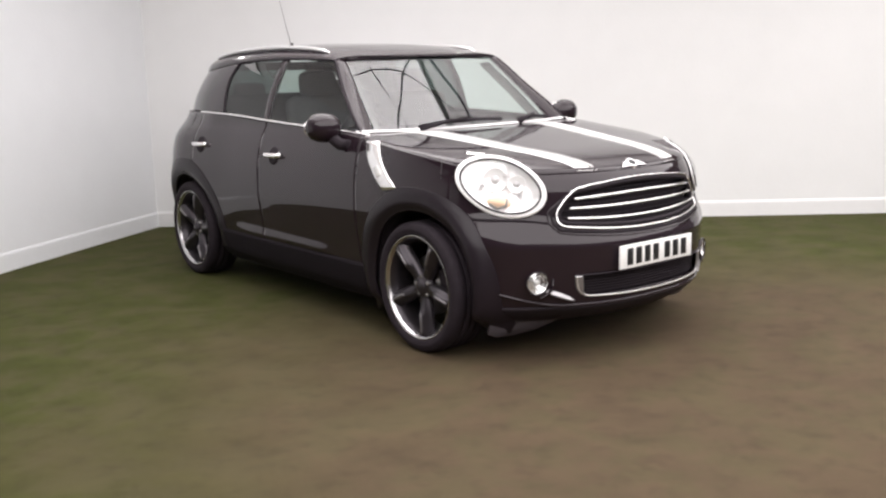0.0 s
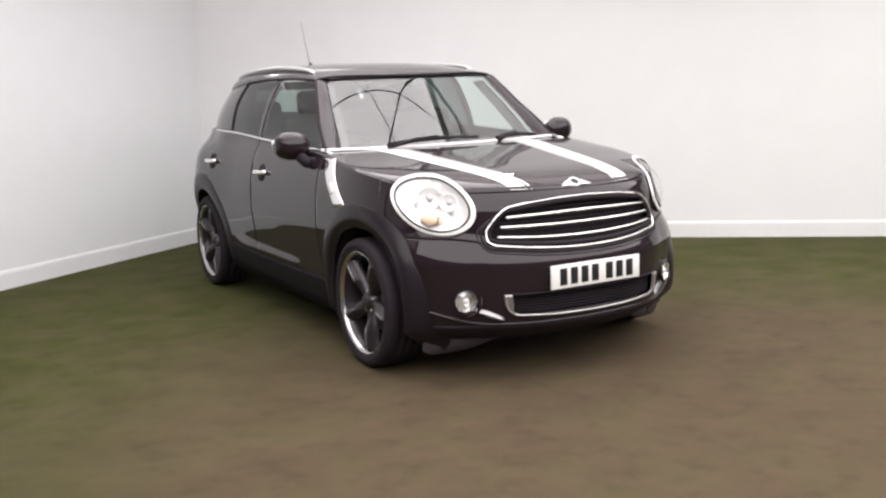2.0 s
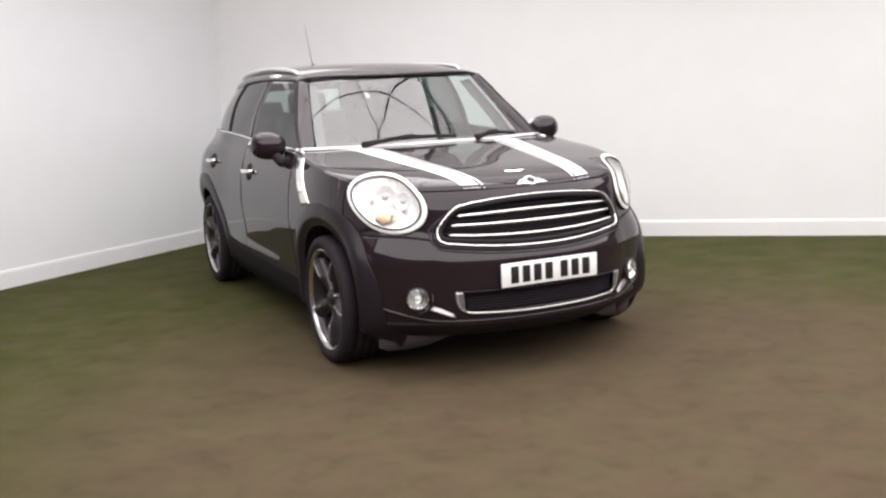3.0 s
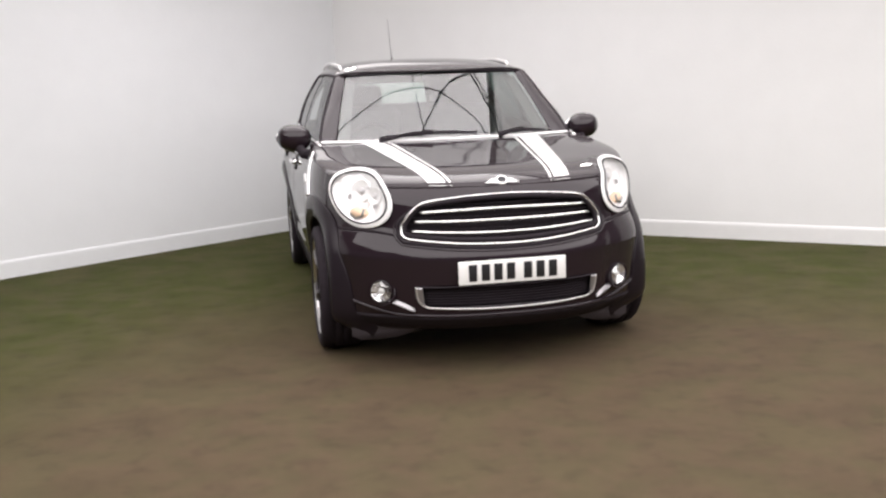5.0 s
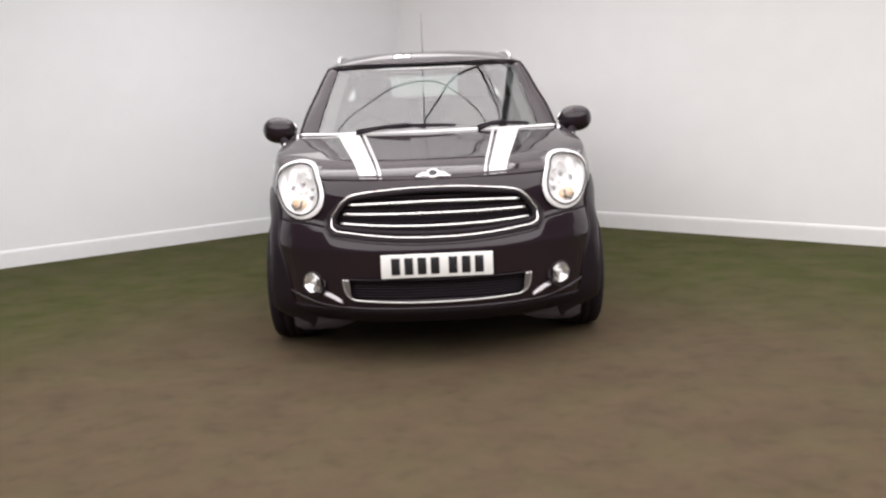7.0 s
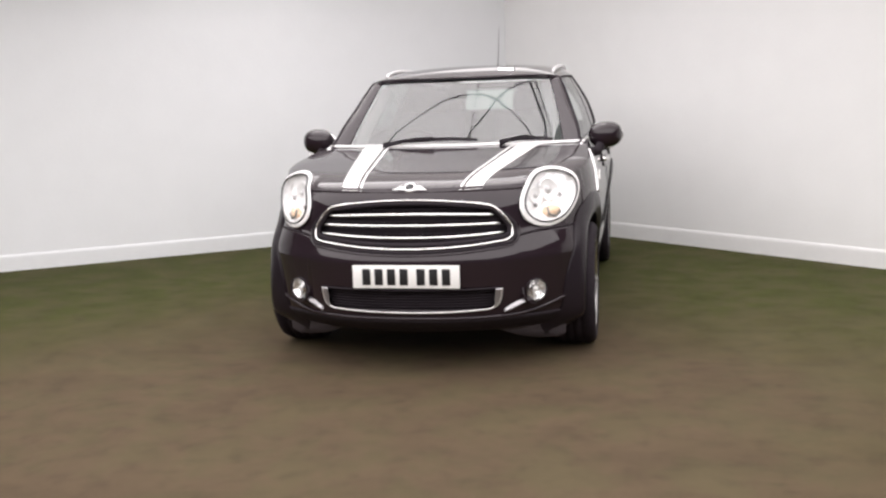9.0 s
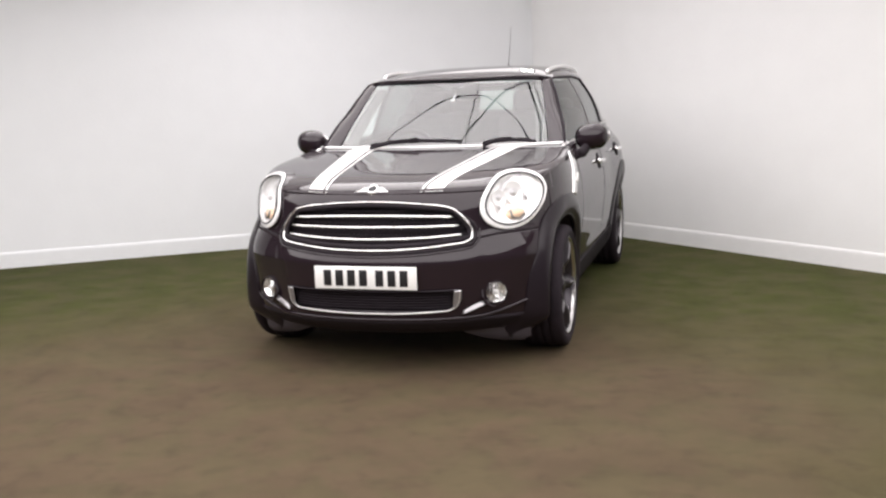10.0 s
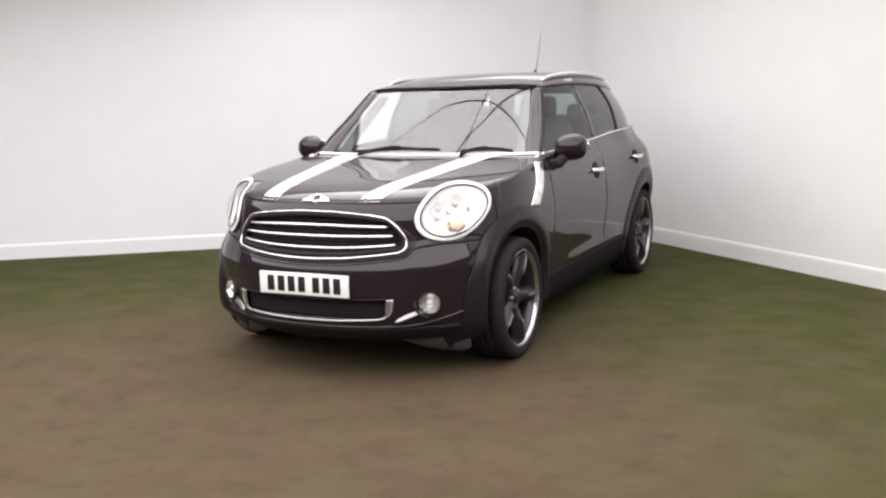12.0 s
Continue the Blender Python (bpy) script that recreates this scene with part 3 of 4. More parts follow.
def side_glass(s, y, t):
    """Flank of the cabin: t from the waistline (0) to the roof edge (1)."""
    zb = shoulder(y)
    z = zb + (top_z(y) - zb) * t
    x = belt_x(y) + (top_x(y) - belt_x(y)) * t + 0.020 * math.sin(math.pi * t)
    return Vector((s * x, y, z))


windscreen = sheet("windscreen", screen_fn, lin(-1, 1, 41), lin(0, 1, 24), GLASS, car, "sloping glass windscreen", thick=0, outward=lambda p: Vector((0, -1, 1)))
windscreen.visible_shadow = False
border = [screen_fn(k, 0.995, 0.003) for k in lin(-1, 1, 31)]
part("windscreen_seal", tube_bm(border, 0.005, 6), DARK, windscreen)


def a_pillar(s):
    def fn(u, t):
        a = screen_fn(s * 1.0, t)
        y = pillar_y(t)
        b = side_glass(s, y, t)
        p = a + (b - a) * u
        return p + Vector((s * 0.5, -0.6, 0.3)) * 0.012 * math.sin(math.pi * u)
    return fn


for s in (-1, 1):
    out = lambda p, s=s: Vector((s, 0, 0.2))
    sheet("windscreen_pillar", a_pillar(s), lin(0, 1, 9), lin(-0.02, 1, 24), PAINT, car, outward=lambda p, s=s: Vector((s, -1, 0.3)), thick=0.012)
    fw = lambda u, t, s=s: side_glass(s, pillar_y(t) + 0.012 + (0.255 - 0.012 - pillar_y(t)) * u, t)
    w1 = sheet("front_side_window", fw, lin(0, 1, 24), lin(0.0, 0.985, 16), CLEAR, DOORS[s, 0], "clear greenish front side window", outward=out, thick=0)
    rw_end = lambda t: 0.86 + 0.11 * t - 0.10 * max(t - 0.55, 0) ** 2 * 4
    rw = lambda u, t, s=s: side_glass(s, 0.300 + (rw_end(t) - 0.300) * u, t)
    w2 = sheet("rear_side_window", rw, lin(0, 1, 20), lin(0.0, 0.985, 16), TINT, DOORS[s, 1], "dark tinted rear side window", outward=out, thick=0)
    w1.visible_shadow = w2.visible_shadow = False
    bp = lambda u, t, s=s: side_glass(s, 0.250 + 0.055 * u, t) + Vector((s * 0.002, 0, 0))
    sheet("door_pillar", bp, lin(0, 1, 4), lin(0, 1, 12), PAINT, car, outward=out, thick=0.02)
    cp = lambda u, t, s=s: side_glass(s, rw_end(t) - 0.006 + (1.60 - rw_end(t)) * u, t)
    sheet("rear_pillar", cp, lin(0, 1, 24), lin(0, 1, 16), PAINT, car, "glossy black rear pillar", outward=out, thick=0.012)
    # frames round the side windows
    edge = [side_glass(s, pillar_y(t) + 0.006, t) for t in lin(0, 0.98, 12)] + [side_glass(s, y, 0.985) for y in lin(-0.22, 0.90, 24)] + [side_glass(s, rw_end(t), t) for t in lin(0.95, 0.0, 12)]
    part("window_seal", tube_bm([p + Vector((s * 0.003, 0, 0)) for p in edge], 0.008, 6), DARK, car)
    # bright waistline
    waist = [side_glass(s, y, 0.0) + Vector((s * 0.012, 0, 0.002)) for y in lin(-0.80, 1.24, 48)]
    rib = part("waistline_trim", tube_bm(waist, 0.0075, 8, flat=0.9), CHROME, car, "thin chrome waistline trim")
    shelf = lambda y, v, s=s: side_glass(s, y, 0.0).lerp(Vector((s * side_x(y, shoulder(y)), y, shoulder(y))), v) + Vector((0, 0, 0.001))
    sheet("waist_seal", shelf, lin(-0.80, 1.60, 40), [-0.2, 0.5, 1.0], DARK, rib, thick=0.003, outward=lambda p: Vector((0, 0, 1)))


def roof_fn(k, v):
    y = -0.335 + 0.085 * k * k + (1.75 + 0.335 - 0.225 * k * k) * v
    xo = top_x(y) + 0.004
    ze = top_z(y) - 0.004
    return Vector((k * xo, y, ze + (max(roof_mid(y), ze) - ze) * (1 - abs(k) ** 3.0) ** 0.5))


sheet("roof", roof_fn, ks, lin(0, 1, 60), PAINT, car, "glossy black roof panel", outward=lambda p: Vector((0, 0, 1)), thick=0.008)
back = lambda k, t: Vector((k * (0.52 - 0.09 * t + 0.0), 1.63 + 0.07 * (1 - k * k) - 0.03 * t + (1 - t) * 0.06, 1.08 + 0.36 * t))
rear_win = sheet("rear_window", back, lin(-0.70, 0.70, 21), lin(0.12, 0.86, 10), REAR, car, "greenish glass rear window", thick=0, outward=lambda p: Vector((0, 1, 0)))
rear_win.visible_shadow = False
for k0, k1, t0, t1 in ((-1.16, -0.70, -0.05, 1.02), (0.70, 1.16, -0.05, 1.02), (-0.70, 0.70, -0.05, 0.12), (-0.70, 0.70, 0.86, 1.02)):
    sheet("tailgate_window_surround", back, lin(k0, k1, 8), lin(t0, t1, 8), PAINT, car, thick=0.02, outward=lambda p: Vector((0, 1, 0)))



def header_fn(k, v):
    """Strip that joins the glass to the front of the roof."""
    a = screen_fn(k, 1.0)
    b = roof_fn(a.x / 0.586, 0.004)
    return a.lerp(b, v) + Vector((0, -0.002, 0.001))


sheet("windscreen_header", header_fn, lin(-1, 1, 41), lin(0, 1, 4), PAINT, car, thick=0.006, outward=lambda p: Vector((0, -1, 0.5)))
sheet("headliner", lambda k, v: roof_fn(k * 0.95, 0.03 + 0.94 * v) + Vector((0, 0, -0.035)), lin(-1, 1, 25), lin(0, 1, 25), HEADLINER, car, "pale grey headliner", thick=0.004)
for s in (-1, 1):
    trim = lambda u, t, s=s: screen_fn(s * (1.0 - 0.115 * u), t) + Vector((0, 0.035 + 0.02 * u, -0.012 - 0.015 * u))
    sheet("pillar_trim", trim, lin(0, 1, 6), lin(0.0, 0.97, 14), PILLAR_TRIM, car, "grey inner trim of the windscreen pillar", thick=0.006)

# roof rails, aerial
for s in (-1, 1):
    pts = []
    for v in lin(0, 1, 30):
        y = -0.10 + 1.52 * v
        e = math.sin(math.pi * min(max(v, 0.0), 1.0)) ** 0.30
        p = roof_fn(0.90 * s, (y + 0.266) / 1.903)
        pts.append(p + Vector((0, 0, 0.002 + 0.022 * e)))
    rail = part("roof_rail", tube_bm(pts, 0.0105, 8, flat=1.1), SATIN, car, "satin silver roof rail")
    foot = lambda v, u, s=s: roof_fn(0.90 * s, (-0.08 + 1.48 * v + 0.266) / 1.903) + Vector((0, 0, -0.004 + 0.022 * u * math.sin(math.pi * min(max(v, 0.02), 0.98)) ** 0.3))
    sheet("rail_base", foot, lin(0, 1, 40), lin(0, 1, 3), PAINT, rail, thick=0.010)
mast = part("aerial", tube_bm([Vector((0.0, 1.30, 1.550)), Vector((0.0, 1.37, 1.71)), Vector((0, 1.44, 1.88))], lambda v: 0.0024 - 0.0014 * v, 6), DARK, car, "thin black roof aerial")
part("aerial_foot", lathe_bm([(0, 0), (0.0, 0.03), (0.02, 0.026), (0.05, 0.012), (0.055, 0)], 16, pose(0, 1.29, 1.540, 0, -90, 0) @ Matrix.Scale(0.7, 4)), DARK, mast)

# ---- front end ----
def face_at(x, z, proud=0.0):
    """A point on the front of the body, pushed forward by proud."""
    lo, hi = 0.0, math.pi / 2
    for _ in range(24):
        mid = (lo + hi) / 2
        lo, hi = (mid, hi) if tub_front(mid, z).x < abs(x) else (lo, mid)
    p = tub_front(lo, z)
    return Vector((x, p.y - proud, z))


def grille_edge(proud, inset=0.0, n=40):
    top = [(x, grille_top(x) - inset) for x in lin(-0.33 + inset, 0.33 - inset, n)]
    right = [(grille_half(z) - inset, z) for z in lin(GR_T - inset, GR_B + inset, 18)][1:-1]
    bottom = [(x, grille_bottom(x) + inset) for x in lin(0.465 - inset, -0.465 + inset, n)]
    left = [(-x, z) for x, z in reversed(right)]
    return [face_at(x, z, proud) for x, z in top + right + bottom + left]


grille = part("grille_backing", grid_bm(lambda x, z: face_at(x, z, -0.05), lin(-0.50, 0.50, 31), lin(0.60, 0.86, 8)), DARK, car, "black radiator grille opening")
part("grille_frame", tube_bm(grille_edge(0.008), lambda v: 0.0040 if 0.02 < v < 0.34 else 0.0054, 8, closed=True), CHROME, grille, "chrome grille surround")
part("grille_seal", tube_bm(grille_edge(-0.004, 0.016), 0.012, 8, closed=True), DARK, grille)


def grille_trench(d, proud):
    """A line round the foot and the lower corners of the grille, d outside its frame."""
    right = [(grille_half(z) + d * smooth((0.80 - z) / 0.09), z) for z in lin(0.785, 0.672, 10)]
    right += [(0.492 + d, 0.662), (0.488 + 0.85 * d, 0.652 - 0.2 * d), (0.476 + 0.6 * d, 0.645 - 0.7 * d)]
    foot = [(x, grille_bottom(x) - d) for x in lin(0.455, -0.455, 41)]
    return [face_at(x, z, proud) for x, z in right + foot + [(-x, z) for x, z in reversed(right)]]


# dark bead laid on the paint where the gap would be in shade
part("grille_gap_shade", tube_bm(grille_trench(0.017, 0.0015), 0.0045, 8, flat=1.9), DARK, grille, "dark bead in place of the shaded gap round the grille")
part("grille_lip", tube_bm(grille_trench(0.031, -0.001), 0.0055, 8), PAINT, grille, "glossy black bumper lip under the grille")
for z, w, bow in ((0.684, 0.445, -0.016), (0.728, 0.430, -0.002), (0.770, 0.402, 0.010)):
    pts = [face_at(x, z + bow * (1 - (x / w) ** 2), 0.004) for x in lin(-w, w, 41)]
    part("grille_bar", tube_bm(pts, 0.0090, 8, flat=0.75), CHROME, grille, "chrome grille bar")
for i in range(6):
    z = 0.655 + 0.029 * i
    part("grille_fin", tube_bm([face_at(x, z, -0.025) for x in lin(-grille_half(max(z, GR_B)) + 0.02, grille_half(max(z, GR_B)) - 0.02, 31)], 0.006, 6, flat=0.5), PLASTIC, grille)

# shut line between bumper and wings, its shade built as a dark tube
for s in (-1, 1):
    seam = [tub_front(s * th, bumper_top(corner(th)[0]) + 0.0015) for th in lin(0.50, th_at(-1.60, 0.68), 24)]
    part("shut_line_shade", tube_bm(seam, 0.0032, 6), DARK, car)

# lower intake
intake = part("lower_intake", grid_bm(lambda x, z: face_at(x, z, -0.04), lin(-0.46, 0.46, 31), lin(0.30, 0.44, 5)), DARK, car, "black mesh lower air intake")
for i in range(7):
    z = 0.340 + 0.013 * i
    part("intake_slat", tube_bm([face_at(x, z, -0.018) for x in lin(-0.41, 0.41, 31)], 0.0035, 5), PLASTIC, intake)
rim = [face_at(-lower_half(z), z, 0.008) for z in lin(LG_T, LG_B + 0.005, 14)] + [face_at(x, LG_B + 0.001 - 0.010 * (1 - (x / 0.39) ** 2), 0.010) for x in lin(-0.385, 0.385, 41)] + [face_at(lower_half(z), z, 0.008) for z in lin(LG_B + 0.005, LG_T, 14)]
part("intake_trim", tube_bm(rim, 0.0042, 8), SATIN, intake, "chrome trim under the lower intake")
part("intake_top_trim", tube_bm([face_at(x, LG_T, 0.003) for x in lin(-0.445, 0.445, 31)], 0.005, 6), PLASTIC, intake)
for s in (-1, 1):
    fin = lambda u, z, s=s: face_at(s * (lower_half(z) + 0.008 - (0.036 - 0.016 * smooth((0.38 - z) / 0.05)) * u), z, 0.006 + 0.006 * math.sin(math.pi * u))
    sheet("intake_end_trim", fin, lin(0, 1, 7), lin(0.336, 0.424, 10), END_TRIM, intake, "satin grey intake end piece", thick=0.006, outward=lambda p: Vector((0, -1, 0)))
sheet("bumper_lip", lambda th, z: tub_front(th, z) + Vector((0, -0.012, 0)), ths(-1.62, 81), lin(0.195, 0.274, 8), PLASTIC, car, "matt black lower bumper lip", outward=from_axis, thick=0.015)
bead = []
for x in lin(-0.74, 0.74, 61):
    z = 0.284 + 0.11 * max(abs(x) - 0.50, 0) ** 1.5 * 5
    bead.append(face_at(x, z, 0.003))
part("bumper_crease", tube_bm(bead, 0.009, 8), PAINT, car, "rounded lower edge of the bumper")
for s in (-1, 1):
    # satin grey puts the glossy blade's highlight into its colour
    blade = lambda u, v, s=s: face_at(s * (0.452 + 0.125 * u), 0.308 + 0.052 * u ** 1.5 + 0.027 * v * math.sin(math.pi * min(0.12 + 0.85 * u, 1)) ** 0.7, 0.020 - 0.018 * v)
    sheet("bumper_blade", blade, lin(0, 1, 12), lin(0, 1, 5), END_TRIM, car, "bumper blade between fog lamp and intake, satin grey for its highlight", thick=0.004, outward=lambda p: Vector((0, -1, 0)))
    bm = bmesh.new()
    outline = [(0.13, 0.05), (0.135, -0.03), (0.09, -0.050), (0.0, -0.043), (-0.10, -0.026), (-0.19, 0.004), (-0.235, 0.03), (-0.24, 0.05)]
    faces = [[bm.verts.new((s * u, d, z)) for u, z in outline] for d in (-0.012, 0.012)]
    bm.faces.new(faces[0]), bm.faces.new(faces[1][::-1])
    for i in range(len(outline)):
        j = (i + 1) % len(outline)
        bm.faces.new((faces[0][i], faces[0][j], faces[1][j], faces[1][i]))
    bmesh.ops.bevel(bm, geom=bm.edges[:], offset=0.005, segments=2, affect="EDGES", profile=0.5)
    bm.transform(pose(0.60 * s, -1.72, 0.168, 12, 0, 22 * s))
    part("wheel_deflector", bm, FLAP, car, "grey rubber air deflector in front of the wheel")

# number plate with the characters as plain bars
plate = part("number_plate", box_bm(0.520, 0.010, 0.111, pose(0, -2.068, 0.4925), 0.003), PLATE, car, "white number plate with dark characters")
for i in range(7):
    x = -0.192 + 0.061 * i + (0.022 if i > 3 else 0.0)
    part("plate_bar", box_bm(0.040, 0.002, 0.078, pose(x, -2.0742, 0.4925), 0.0006), INK, plate)

# badge: a plain disc with two wings
BN = Vector((0, -0.60, 0.80)).normalized()
BM = Matrix.Translation((0, -1.908, 0.902)) @ Matrix((BN, Vector((1, 0, 0)), BN.cross(Vector((1, 0, 0))))).transposed().to_4x4()
badge = part("bonnet_badge", lathe_bm([(-0.01, 0.031), (0.004, 0.031), (0.009, 0.026), (0.006, 0.022), (0.006, 0.0)], 28, BM), CHROME, car, "silver winged badge")
part("badge_disc", lathe_bm([(0.007, 0.021), (0.0085, 0.012), (0.009, 0.0)], 24, BM), INK, badge)
for s in (-1, 1):
    for k, (reach, h0, h1) in enumerate(((0.088, 0.022, 0.013), (0.076, 0.011, 0.002), (0.062, 0.000, -0.009))):
        bm = bmesh.new()
        outline = [(0.024, h0), (reach, h0 - 0.001), (reach - 0.010, h1 + 0.001), (0.026, h1)]
        vs = [bm.verts.new(BM @ Vector((-0.006 - 0.03 * (x - 0.02), s * x, -y))) for x, y in outline] + [bm.verts.new(BM @ Vector((0.006 - 0.03 * (x - 0.02), s * x * 0.985, -y))) for x, y in outline]
        bm.faces.new(vs[:4]), bm.faces.new(vs[4:][::-1])
        for i in range(4):
            bm.faces.new((vs[i], vs[(i + 1) % 4], vs[4 + (i + 1) % 4], vs[4 + i]))
        part("badge_wing", bm, CHROME, badge, smooth=False)


def skin_gap(p):
    """Above zero outside the skin of the nose and bonnet, below zero inside."""
    zs = shoulder(p.y)
    if p.z <= zs:
        lo, hi = 0.0, math.pi / 2
        for _ in range(22):
            mid = (lo + hi) / 2
            lo, hi = (mid, hi) if tub_front(mid, p.z).y < p.y else (lo, mid)
        return abs(p.x) - tub_front(lo, p.z).x
    return p.z - cap_xy(min(abs(p.x), side_x(p.y, zs)), p.y).z if abs(p.x) < side_x(p.y, zs) else 0.05


def lamp_skin():
    """A quadric over the headlamp's plane that lies in the skin of the body."""
    c, ax, up, n = HL[1]
    rows, heights = [], []
    for u in lin(-0.95, 0.95, 9):
        for v in lin(-0.95, 0.95, 9):
            if u * u + v * v > 1:
                continue
            base, h = c + ax * (u * HL_A) + up * (v * HL_B), 0.12
            while h > -0.12 and skin_gap(base + n * h) > 0:
                h -= 0.004
            rows.append((1, u, v, u * u, u * v, v * v))
            heights.append(h)
    return np.linalg.lstsq(np.array(rows), np.array(heights), rcond=None)[0]


SKIN = lamp_skin()
RISE = [0.0] * 64


def rim_rise():
    """How far the skin stands above the quadric round the lamp's rim, smoothed."""
    raw = []
    for j in range(64):
        a, h = 2 * math.pi * j / 64, 0.05
        while h > 0 and skin_gap(lamp_point(1, a, 0.97, h)) > 0:
            h -= 0.002
        raw.append(max(h, 0.0))
    wide_raw = [max(raw[(j + i) % 64] for i in range(-2, 3)) for j in range(64)]
    return [sum(wide_raw[(j + i) % 64] for i in range(-3, 4)) / 7 for j in range(64)]


def lamp_point(s, a, r, h):
    c, ax, up, n = HL[s]
    u, v = math.cos(a) * r * lamp_shape(a), math.sin(a) * r * lamp_shape(a)
    lie = float(SKIN @ np.array((1, u, v, u * u, u * v, v * v)))
    k = (a / (2 * math.pi) * 64) % 64
    i = int(k) % 64
    lie += (RISE[i] + (RISE[(i + 1) % 64] - RISE[i]) * (k - int(k))) * r ** 3
    return c + ax * (u * HL_A) + up * (v * HL_B) + n * (h + lie)


RISE = rim_rise()


for s in (-1, 1):
    angs = lin(0, 2 * math.pi, 65)
    lamp = part("headlamp", grid_bm(lambda a, r, s=s: lamp_point(s, a, r, -0.066 + 0.076 * r ** 2.2 + 0.007 * math.sin(22 * math.cos(a) * r) * (1 - r)), lin(0, 2 * math.pi, 97), lin(0.02, 0.95, 26)), REFLECTOR, car, "large rounded headlamp with chrome ring")
    part("headlamp_ring", tube_bm([lamp_point(s, a, 0.957, 0.006) for a in angs[:-1]], 0.0090, 10, closed=True, flat=0.6, up=HL[s][3]), RING, lamp, "chrome headlamp ring")
    sheet("headlamp_housing", lambda a, v, s=s: lamp_point(s, a, 0.96 + 0.07 * v, 0.004 - 0.05 * v), angs, lin(0, 1, 6), PAINT, lamp, thick=0.004)
    sheet("headlamp_bezel", lambda a, v, s=s: lamp_point(s, a, 0.880 + 0.072 * v, 0.004 + 0.007 * math.sin(math.pi * v)), angs, lin(0, 1, 6), RING, lamp, thick=0.003)
    part("headlamp_seal", tube_bm([lamp_point(s, a, 0.870, 0.014) for a in angs[:-1]], 0.0046, 6, closed=True), INK, lamp)
    lens = part("headlamp_lens", grid_bm(lambda a, r, s=s: lamp_point(s, a, r, 0.006 + 0.026 * (1 - r * r)), angs, lin(0.0, 0.88, 10)), LENS, lamp, "clear headlamp lens")
    lens.visible_shadow = False
    c, ax, up, n = HL[s]
    turn = Matrix((n, ax, up)).transposed().to_4x4()
    # two lamp bowls side by side, an amber indicator under them
    for k, (a, r, deep, big) in enumerate(((0.9, 0.22, -0.056, 1.0), (2.75, 0.38, -0.046, 0.72))):
        bowl = Matrix.Translation(lamp_point(s, a, r, deep)) @ turn @ Matrix.Diagonal((0.30 * big, big, big, 1))
        part("lamp_bowl", lathe_bm([(0.0, 0.010), (0.006, 0.030), (0.022, 0.050), (0.034, 0.056), (0.030, 0.060), (0.0, 0.062)], 28, bowl), REFLECTOR, lamp)
        part("bulb_holder", lathe_bm([(0.004, 0.020), (0.018, 0.018), (0.027, 0.013), (0.027, 0.0)], 16, bowl), HOLDER, lamp)
        part("bulb", lathe_bm([(0.025, 0.008), (0.040, 0.009), (0.048, 0.006), (0.050, 0.0)], 14, bowl), BULB, lamp)
    for a, r, wide_, tall in ((-0.2, 0.46, 0.010, 0.026), (1.75, 0.40, 0.030, 0.007), (-2.7, 0.42, 0.009, 0.024)):
        part("lamp_baffle", box_bm(0.016, wide_, tall, Matrix.Translation(lamp_point(s, a, r, -0.040)) @ turn, 0.003), HOLDER, lamp)
    # dark six-sided shade round the indicator, open on its inner side
    shade = [lamp_point(s, -1.58, 0.52, 0.0) + ax * (0.046 * math.cos(a)) + up * (0.036 * math.sin(a)) - n * 0.020 for a in lin(radians(150), radians(330), 4)]
    part("indicator_shade", tube_bm(shade, 0.0035, 6, flat=2.0), STEEL, lamp, "grey edge round the indicator")
    ind = Matrix.Translation(lamp_point(s, -1.60, 0.56, -0.050)) @ turn
    part("indicator", lathe_bm([(0.0, 0.0), (0.004, 0.030), (0.022, 0.026), (0.032, 0.014), (0.035, 0.0)], 20, ind @ Matrix.Diagonal((1, 2.0, 0.95, 1))), AMBER, lamp, "pale amber indicator")

    # fog lamp
    fp = face_at(0.600 * s, 0.398, 0.0)
    slope = face_at(0.630 * s, 0.398) - face_at(0.570 * s, 0.398)
    facing = math.degrees(math.atan2(slope.x, -slope.y)) if s < 0 else math.degrees(math.atan2(-slope.x, slope.y))
    fturn = pose(fp.x, fp.y - 0.012, fp.z, 0, 0, facing * 0.72 - 25.2) @ Matrix.Diagonal((1, 1.0, 1.0, 1))
    fog = part("fog_lamp", lathe_bm([(0.000, 0.058), (0.008, 0.057), (0.011, 0.0545), (0.008, 0.052), (-0.004, 0.050)], 32, fturn), PAINT, car, "round fog lamp with a bright faceted reflector")
    part("fog_lens", lathe_bm([(0.002, 0.0505), (0.012, 0.040), (0.018, 0.020), (0.020, 0.0)], 28, fturn), LENS, fog)
    part("fog_reflector", lathe_bm([(0.001, 0.050), (-0.008, 0.042), (-0.002, 0.034), (-0.010, 0.026), (-0.002, 0.018), (-0.006, 0.010)], 11, fturn), FACETS, fog, "faceted silver reflector", smooth=False)
    hood = [fturn @ Vector((0.010, math.cos(a) * 0.072, math.sin(a) * 0.068)) for a in (lin(-0.5 * math.pi, 0.1 * math.pi, 14) if s < 0 else lin(-1.1 * math.pi, -0.5 * math.pi, 14))]
    part("fog_bezel", tube_bm(hood, lambda v: 0.002 + 0.006 * math.sin(math.pi * v), 8), PAINT, fog, "glossy black crescent under the fog lamp")
    part("fog_bulb_cap", lathe_bm([(-0.008, 0.011), (0.002, 0.010), (0.005, 0.006), (0.006, 0.0)], 14, fturn), BULB, fog)

    # chrome vent panel behind the front wheel arch
    def vent(u, v, s=s):
        top, bot = (-0.905, 1.020), (-1.110, 0.792)
